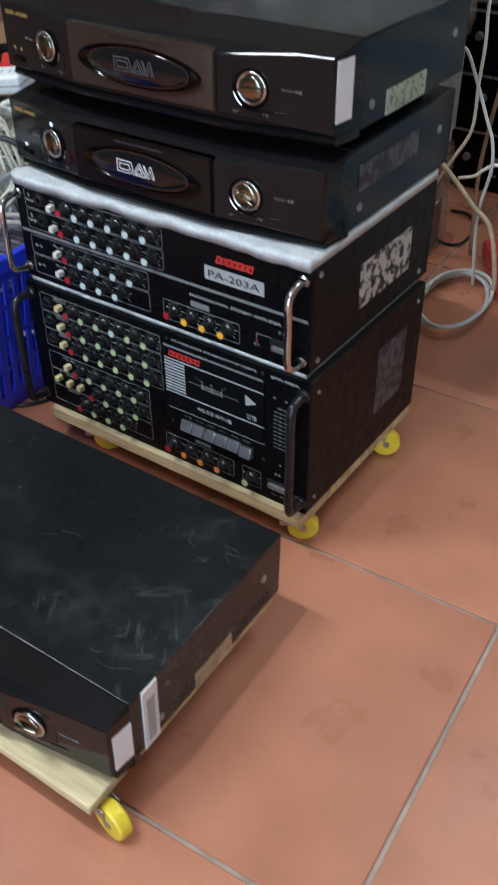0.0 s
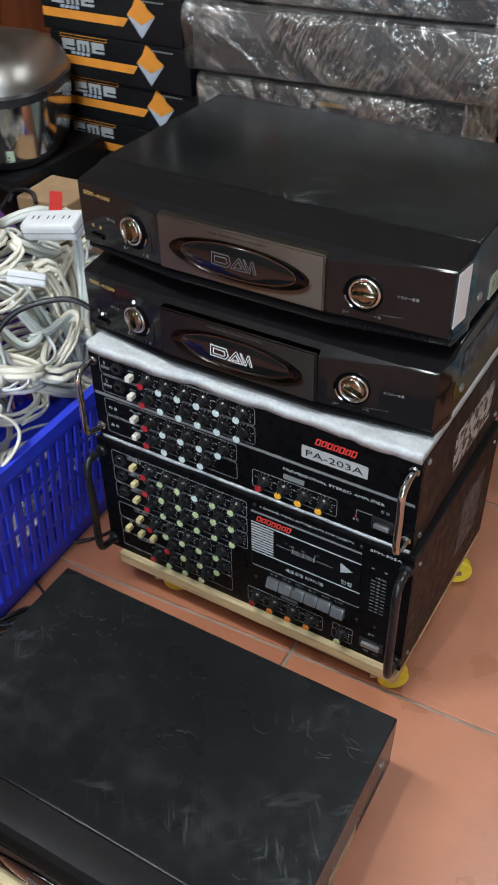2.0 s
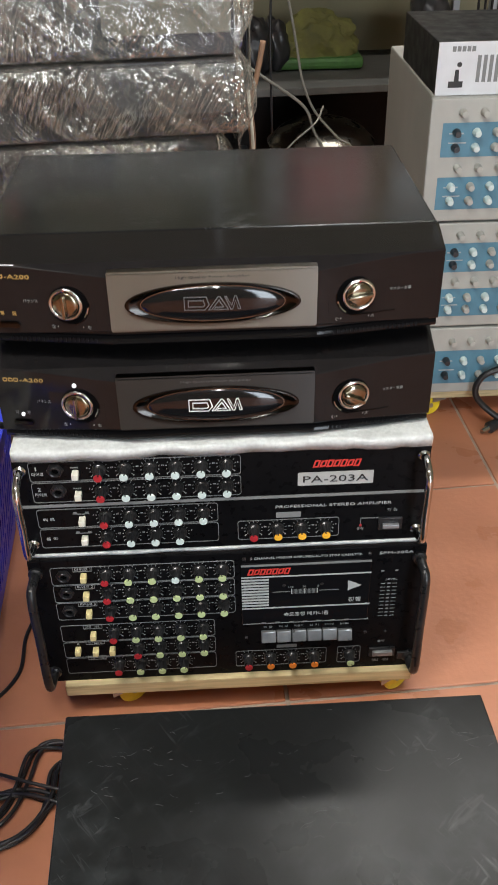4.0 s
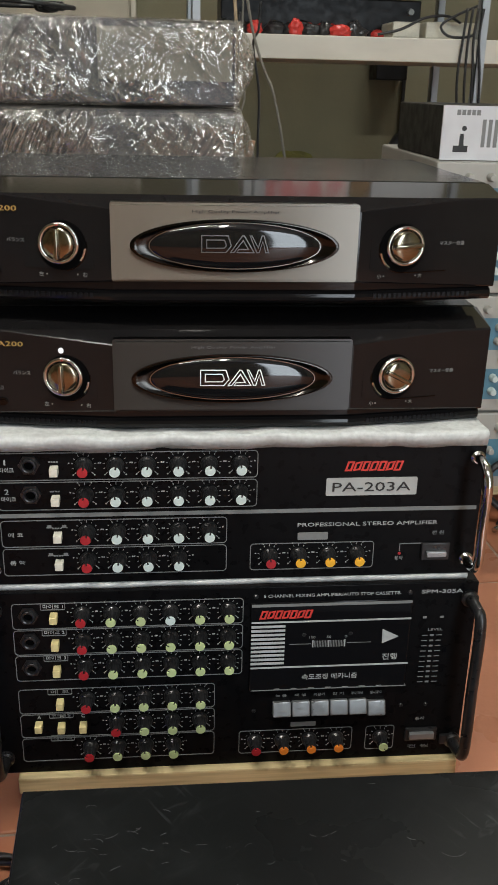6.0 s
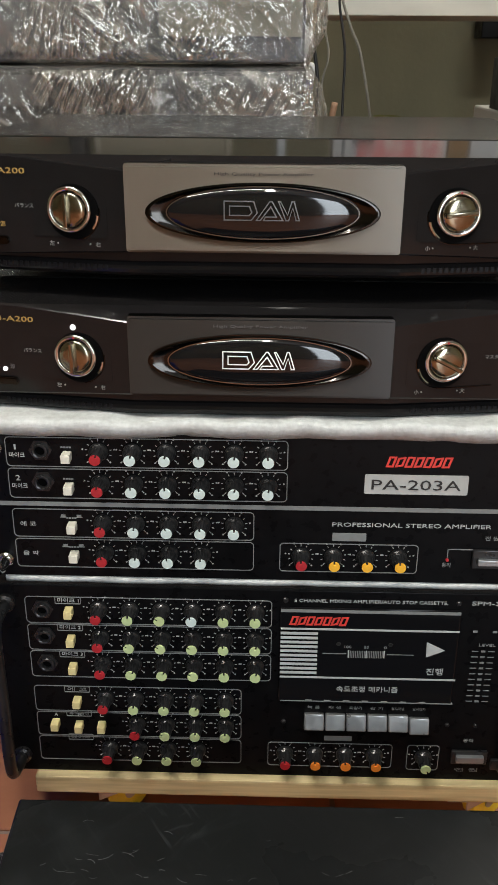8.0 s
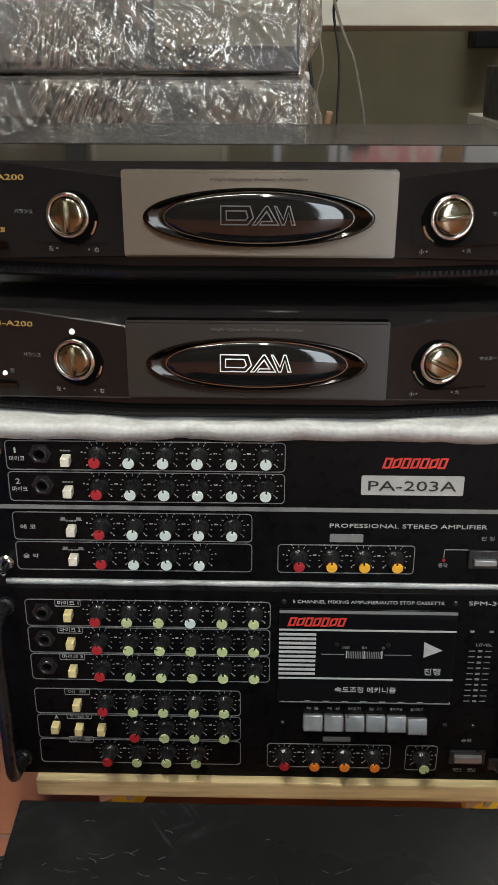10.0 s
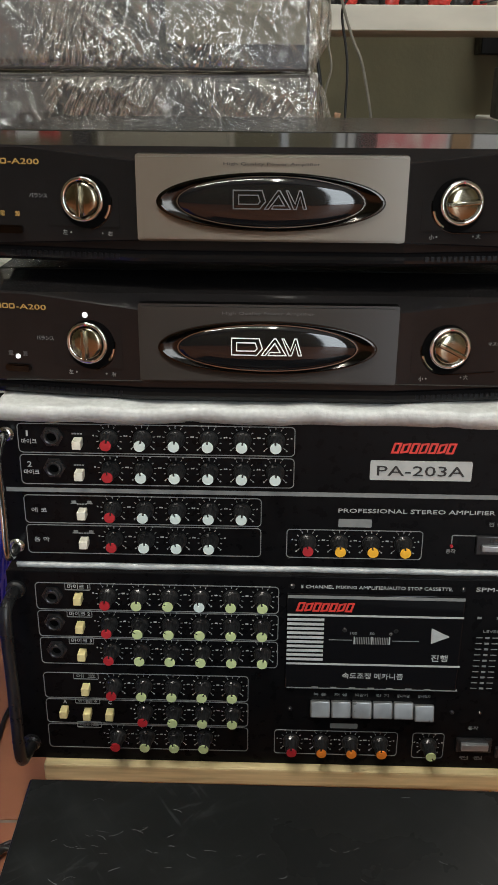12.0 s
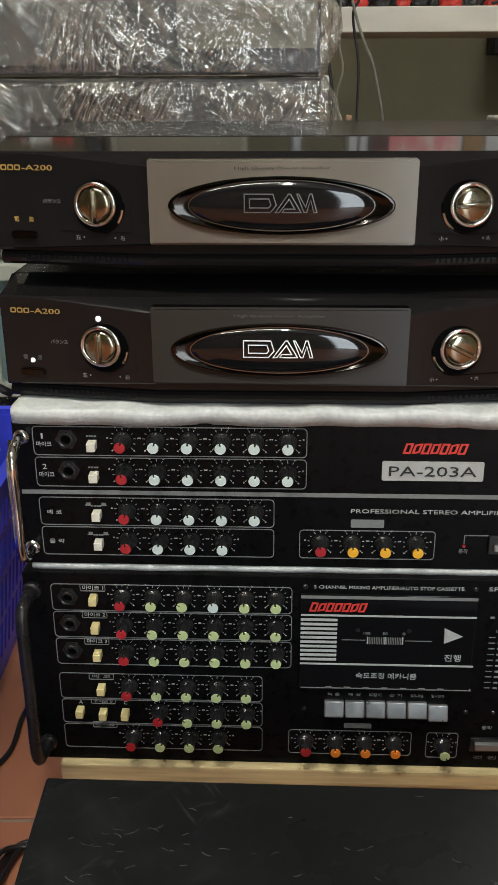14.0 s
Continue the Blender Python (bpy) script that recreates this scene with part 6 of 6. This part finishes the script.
part("small_print", joined(*[block(0.022 + 0.008 * i, 0.028 + 0.008 * i, -0.0006, 0, 0.068, 0.076) for i in range(5)]), M_PRINT_D, b)
part("print_grid", joined(*[block(0.065 + 0.010 * i, 0.071 + 0.010 * i, -0.0006, 0, 0.020, 0.062) for i in range(4)]), M_PRINT_D, b)

# ---- the shelf behind ----
sh = thing("shelf", (0.0, 1.72, 0.0), "worn white wooden shelf on light grey steel uprights", "shelf")
part("board", block(0.012, 1.35, 0.0, 0.42, 0.800, 0.858, 0.003), M_SHELF, sh, "worn white upper board")
part("lower_board", turned(block(0.02, 1.35, 0.0, 0.36, 0.380, 0.400, 0.002), Matrix.Rotation(radians(4), 4, "Z")), M_MUDGREY, sh, "dusty dark grey lower board")
for x, y in ((0.012, -0.004), (0.752, -0.004), (1.30, -0.004), (0.012, 0.40), (0.752, 0.40), (1.30, 0.40)):
    part("upright", joined(block(x, x + 0.022, y, y + 0.003, G, 1.9), block(x, x + 0.003, y, y + 0.030, G, 1.9)), M_RACK, sh, "grey angle-steel upright")
dk = thing("equipment_case", (0.10, 1.96, 0.859), "long glossy black equipment case on a cluttered shelf", "equipment")
part("case", block(0.0, 0.56, 0.0, 0.17, 0.0, 0.105, 0.004), M_BOXBLACK, dk)
part("knob", lathe([(0.0, 0.010), (-0.010, 0.008)], 16, "y", (0.53, 0.0, 0.075)), M_PRINT, dk, "pale round knob")
part("upper_board", block(0.012, 1.35, 0.0, 0.42, 1.070, 1.092, 0.003), M_SHELF, sh, "white board above the cluttered one")
for x0, x1, h, m, lb in ((0.166, 0.190, 0.22, M_BOXWHITE, "slim white carton on a high shelf"), (0.478, 0.534, 0.20, M_CARD, "brown carton on a high shelf"), (0.538, 0.760, 0.24, M_BOXWHITE, "white printed carton on a high shelf")):
    solid("carton", block(0, x1 - x0, 0, 0.18, 0, h, 0.003), m, lb, "box", (x0, 1.80, 1.0925))
pk = thing("carton", (0.197, 1.80, 1.0925), "white carton with a pink printed front on a high shelf", "box")
part("box", block(0.0, 0.278, 0.003, 0.18, 0.0, 0.23, 0.003), M_BOXWHITE, pk)
part("front_print", block(0.034, 0.268, 0.0, 0.003, 0.012, 0.218), M_PINKBOX, pk, "pink and red print")
part("dark_band", block(0.020, 0.080, -0.001, 0.0, 0.070, 0.150), M_BOXBLACK, pk)

rs = random.Random(5)
for i in range(38):
    x, y = 0.10 + rs.random() * 0.42, 1.745 + rs.random() * 0.15
    m = rs.choice((M_REDPL, M_DARKPL, M_DARKPL, M_BLACKCABLE, M_DARKPL, M_DARKPL, M_REDPL))
    col = {M_REDPL: "red", M_DARKPL: "dark", M_BLACKCABLE: "black", M_WHITEPL: "white"}[m]
    sx, sy, sz = rs.uniform(0.012, 0.03), rs.uniform(0.01, 0.03), rs.uniform(0.010, 0.024)
    soft_lump("small_part", (x, y, 0.8585), (sx, sy, sz), m, f"small {col} plastic component on a cluttered shelf", "component", i * 3.3)
for x, w, h, m, lb in ((0.545, 0.075, 0.042, M_KEYWHITE, "cream plastic tray on a cluttered shelf"), (0.635, 0.135, 0.044, M_KEYWHITE, "wide cream plastic tray on a cluttered shelf")):
    solid("storage_box", block(0, w, 0, 0.12, 0, h, 0.006), m, lb, "box", (x, 1.80, 0.8585), 2)
cable("loose_cable", [(0.50, 1.775, 0.866), (0.56, 1.770, 0.880), (0.62, 1.770, 0.908), (0.68, 1.775, 0.915), (0.72, 1.780, 0.90)], 0.0035, M_BLACKCABLE, "black cable lying over cream trays")
cable("loose_cable", [(0.78, 1.76, 0.95), (0.70, 1.765, 0.915), (0.665, 1.766, 0.890), (0.69, 1.765, 0.866), (0.75, 1.765, 0.870), (0.78, 1.76, 0.91)], 0.0035, M_BLACKCABLE, "looped black cable on a cluttered shelf")
for k in range(4):
    x = 0.715 + 0.014 * k
    cable("hanging_cable", [(x, 1.712, 0.93), (x - 0.006, 1.708, 0.86), (x - 0.012 + 0.006 * k, 1.706, 0.76), (x + 0.004 * k, 1.708, 0.62), (x, 1.71, 0.41)], 0.0036, M_BLACKCABLE, "black cable hanging over a shelf edge")
bk = thing("wall_box", (0.640, 2.39, 0.760), "small black box on the wall with a conduit below", "box")
part("case", block(0.0, 0.105, 0.0, 0.11, 0.0, 0.10, 0.004), M_BOXBLACK, bk)
part("conduit", lathe([(-0.76, 0.007), (0.02, 0.007)], 12, "z", (0.118, 0.09, 0)), M_DARKPL, bk, "dark conduit pipe")
pan_ = thing("locker", (-0.60, 2.38, G), "beige painted locker with pale door edges", "locker")
part("body", block(0.0, 0.46, 0.01, 0.12, 0.0, 1.5, 0.004), M_BEIGE, pan_)
part("door", block(0.022, 0.438, 0.0, 0.012, 0.01, 1.48, 0.003), M_BEIGE, pan_)
for x in (0.0, 0.444):
    part("door_edge", block(x, x + 0.016, -0.004, 0.010, 0.0, 1.5, 0.002), M_PAINT, pan_, "pale edge strip")
solid("dark_post", block(-0.03, 0.03, 0.0, 0.06, 0.0, 1.6, 0.004), M_DARKPL, "dark upright post by the back wall", "post", (-0.665, 2.40, G))
for pts, r, m, lb in (([(0.110, 1.30, 0.93), (0.123, 1.30, 0.861), (0.138, 1.30, 0.809), (0.157, 1.30, 0.760), (0.173, 1.30, 0.727), (0.189, 1.30, 0.666), (0.205, 1.30, 0.586), (0.218, 1.30, 0.520), (0.247, 1.30, 0.454), (0.301, 1.30, 0.393), (0.35, 1.30, 0.33), (0.36, 1.30, 0.0)], 0.0030, M_DIMCABLE, "pale grey cable hanging before a shelf"),
                      ([(0.086, 1.30, 0.560), (0.147, 1.30, 0.520), (0.222, 1.30, 0.465), (0.246, 1.30, 0.410), (0.283, 1.30, 0.325), (0.30, 1.29, 0.15), (0.27, 1.27, 0.0)], 0.0036, M_DIMCABLE, "dull grey cable hanging before a low board"),
                      ([(0.122, 1.19, 0.63), (0.110, 1.19, 0.57), (0.094, 1.19, 0.50), (0.098, 1.19, 0.44), (0.100, 1.19, 0.36), (0.11, 1.17, 0.2), (0.09, 1.15, 0.0)], 0.0062, M_TAN, "thick tan cable hanging behind wrapped amplifiers"),
                      ([(0.055, 0.985, 0.66), (0.060, 0.985, 0.591), (0.061, 0.985, 0.546), (0.084, 0.985, 0.502), (0.081, 0.985, 0.406), (0.06, 0.98, 0.2), (0.07, 0.97, 0.0)], 0.0045, M_TAN, "beige cable hanging beside wrapped amplifiers"),
                      ([(0.118, 1.002, 0.42), (0.129, 1.002, 0.427), (0.170, 1.004, 0.472), (0.215, 1.006, 0.510), (0.235, 1.05, 0.53)], 0.0020, M_DIMCABLE, "thin dull grey cable before a low board"),
                      ([(0.145, 1.32, 0.90), (0.142, 1.32, 0.848), (0.131, 1.32, 0.815), (0.146, 1.32, 0.72), (0.146, 1.32, 0.60), (0.15, 1.32, 0.40)], 0.0028, M_BLACKCABLE, "black cable hanging before a shelf"),
                      ([(0.104, 1.28, 0.95), (0.104, 1.28, 0.869), (0.102, 1.28, 0.770), (0.111, 1.28, 0.712), (0.098, 1.28, 0.64), (0.10, 1.28, 0.40)], 0.0022, M_DIMCABLE, "thin dull grey cable hanging before a shelf"),
                      ([(0.076, 1.02, 0.86), (0.074, 1.02, 0.80), (0.070, 1.02, 0.74), (0.080, 1.02, 0.66), (0.072, 1.02, 0.55)], 0.0034, M_BLACKCABLE, "black cable hanging beside wrapped amplifiers"),
                      ([(0.066, 1.00, 0.88), (0.070, 1.00, 0.82), (0.068, 1.00, 0.76), (0.060, 1.00, 0.70)], 0.0030, M_TAPE, "yellowish cable hanging beside wrapped amplifiers"),
                      ([(0.076, 0.90, 0.60), (0.080, 0.85, 0.538), (0.083, 0.85, 0.464), (0.081, 0.85, 0.395), (0.080, 0.85, 0.311), (0.048, 0.85, 0.245), (0.021, 0.85, 0.193)], 0.0032, M_CREAM, "yellowed cream cable beside wrapped amplifiers"),
                      ([(0.030, 0.85, 0.452), (0.051, 0.85, 0.449), (0.082, 0.85, 0.390), (0.106, 0.85, 0.338), (0.124, 0.85, 0.298), (0.131, 0.85, 0.245), (0.122, 0.85, 0.187), (0.118, 0.85, 0.126), (0.13, 0.85, -0.004)], 0.0034, M_GREYCABLE, "grey cable looping down to the floor"),
                      ([(0.067, 0.85, 0.214), (0.099, 0.85, 0.225), (0.119, 0.85, 0.243), (0.143, 0.86, 0.251), (0.20, 0.90, 0.22), (0.25, 0.93, 0.0)], 0.0032, M_CREAM, "cream cable beside wrapped amplifiers"),
                      ([(0.040, 0.80, 0.262), (0.050, 0.80, 0.255), (0.086, 0.80, 0.224), (0.124, 0.80, 0.187), (0.165, 0.80, 0.151), (0.190, 0.80, 0.056), (0.19, 0.80, -0.004)], 0.0050, M_TAPE, "thick beige cable sloping to the floor")):
    cable("hanging_cable", pts, r, m, lb)

# ---- dark gear under the shelf and cables on the floor ----
for z, h, x0, lb in ((G, 0.16, -0.31, "black equipment case on the floor behind wrapped amplifiers"), (0.151, 0.13, -0.29, "black equipment case on another behind wrapped amplifiers"),
                     (0.2815, 0.14, -0.32, "black equipment case on top of others behind wrapped amplifiers")):
    g = thing("equipment_case", (x0, 1.34, z), lb, "equipment")
    part("case", block(0, 0.395, 0.006, 0.30, 0.0, h, 0.003), M_CASE, g)
    part("front", block(-0.003, 0.398, 0.0, 0.006, 0.002, h - 0.002, 0.001), M_PANEL, g)
    part("trim", block(0.0, 0.395, -0.002, 0.0, h - 0.020, h - 0.014), M_KEYGREY, g, "grey trim line")
    for i in range(5):
        part("knob", lathe([(0.0, 0.010), (-0.012, 0.008)], 16, "y", (0.05 + 0.075 * i, 0.0, h * 0.5)), M_KEYGREY, g)
    bars(g, "small_print", 0.27, h * 0.25, 4, 0.012, 0.006, 0.006)
# black block added to darken the space behind the pot
solid("black_box", block(0.0, 0.70, 0.0, 0.26, 0.0, 0.375, 0.004), M_BOXBLACK, "added black block filling the dark space under a shelf", "box", (0.05, 2.11, G))
pn = thing("cooking_pot", (0.335, 1.88, G), "dull steel cooking pot with a domed lid on the floor", "pot")
part("pot", lathe([(0.0, 0.135), (0.008, 0.145), (0.215, 0.150), (0.218, 0.156), (0.222, 0.150)], 44, "z"), M_OLDSTEEL, pn)
part("lid", lathe(fine([(0.222, 0.158), (0.228, 0.160), (0.236, 0.150), (0.262, 0.122), (0.282, 0.075), (0.291, 0.030), (0.292, 0.001)]), 44, "z"), M_OLDSTEEL, pn, "dull domed steel lid")
part("lid_knob", lathe([(0.291, 0.008), (0.302, 0.008), (0.305, 0.018), (0.314, 0.016)], 16, "z"), M_DARKPL, pn)
soft_lump("black_bag", (0.130, 1.92, 0.402), (0.062, 0.075, 0.092), M_DARKPL, "crumpled black plastic bag on a dusty board", "bag", 7.0)
soft_lump("black_bag", (0.200, 1.96, 0.402), (0.050, 0.055, 0.080), M_DARKPL, "small crumpled black bag on a dusty board", "bag", 9.0)
soft_lump("brown_bag", (0.66, 2.02, 0.402), (0.060, 0.07, 0.125), M_UNIT, "rounded dark brown bag behind white mixers", "bag", 5.0)
sk = thing("sack", (0.325, 1.985, 0.403), "crumpled yellow-green sack with a green base", "sack")
bmk = bmesh.new()
bmesh.ops.create_icosphere(bmk, subdivisions=4, radius=1.0)
for v in bmk.verts:
    k = 1 + 0.25 * noise.noise(v.co * 2.0 + Vector((4.0, 0, 0))) + 0.10 * noise.noise(v.co * 6)
    v.co = Vector((v.co.x * 0.115 * k, v.co.y * 0.055 * k, (max(-0.6, v.co.z) * k + 0.6) * 0.085 + 0.012))
part("bag", bmk, M_OLIVE, sk, "yellow-green woven bag").data.shade_smooth()
part("base", block(-0.135, 0.135, -0.060, 0.060, 0.0, 0.034, 0.012), M_GREEN, sk, "dull green base")
me = tubes_mesh(heap_paths(14, 0.16, 1.22, 0.10, 0.05, 0.02, 0.30, (0.03, 0.07)), 0.0034, 6)
me.materials.append(M_BLACKCABLE)
solid("cable_tangle", me, M_BLACKCABLE, "tangle of black cables behind wrapped amplifiers", "cables", kind="stuff")
coil = []
for i in range(50):
    a = i * 0.45
    r = 0.96 + 0.10 * math.sin(i * 0.37)
    u, v = r * math.cos(a), r * math.sin(a)
    coil.append((0.134 + 0.0555 * u - 0.040 * v, 0.757 + 0.050 * u + 0.113 * v, -0.004 + 0.0006 * i + 0.003 * math.sin(i * 0.8)))
cable("cable_coil", coil, 0.0036, M_GREYCABLE, "grey-green cable coiled on the floor tiles", 7)
cable("floor_cable", [(-0.051, 1.033, -0.007), (-0.002, 1.005, -0.007), (0.027, 1.032, -0.007), (0.020, 1.117, -0.007), (-0.026, 1.182, -0.007), (-0.069, 1.181, -0.007)], 0.0036, M_BLACKCABLE, "black cable looped on the floor")
plug_block((0.160, 0.925, 0.012), (0.055, 0.20, 0.044), (0, 0, 30), M_REDPL, "red plastic power strip on the floor", "power_strip")
plug_block((0.042, 1.030, 0.690), (0.062, 0.05, 0.028), (0, 0, 0), M_WHITEPL, "white plastic socket box with a violet button by a shelf", "socket_box")
bt = bpy.context.scene.objects["socket_box"]
part("button", lathe([(-0.052, 0.004), (-0.046, 0.016), (-0.034, 0.024), (-0.014, 0.026)], 24, "z", (0.005, -0.005, 0)), M_VIOLET, bt, "violet-blue rounded button")

# ---- door at the back left ----
d = thing("door_1", (-3.00, 2.46, G), "red-brown panelled wooden door in the back wall", "door", kind="structure")
for x0, x1 in ((0.0, 0.09), (0.40, 0.50), (0.82, 0.92)):
    part("stile", block(x0, x1, -0.03, 0.035, 0.0, 2.05, 0.003), M_DOORWOOD, d)
for z0, z1 in ((0.0, 0.18), (0.85, 1.0), (1.92, 2.05)):
    part("rail", block(0.09, 0.82, -0.024, 0.03, z0, z1, 0.003), M_DOORWOOD, d)
for x0, x1 in ((0.09, 0.40), (0.50, 0.82)):
    for z0, z1 in ((0.18, 0.85), (1.0, 1.92)):
        part("door_panel", block(x0, x1, 0.0, 0.02, z0, z1, 0.004), M_DOORWOOD, d)

# ---- floor tiles ----
P, TURN = 0.4550, 3.0
tile = mesh_of(block(-P / 2 + 0.0028, P / 2 - 0.0028, -P / 2 + 0.0028, P / 2 - 0.0028, -0.012, 0.0, 0.0014, 1), M_TILE)
ct, sn = math.cos(radians(TURN)), math.sin(radians(TURN))
for i in range(-9, 6):
    for j in range(-9, 7):
        u, v = (i + 0.5) * P, (j + 0.5) * P
        x, y = 0.533 + u * ct - v * sn, 0.020 + u * sn + v * ct
        if X0 - 0.2 < x < X1 + 0.2 and Y0 - 1.0 < y < Y1 + 0.2:
            same_part("tile", tile, ground, (x, y, G + rnd.uniform(-0.0004, 0.0)), (0, 0, TURN))
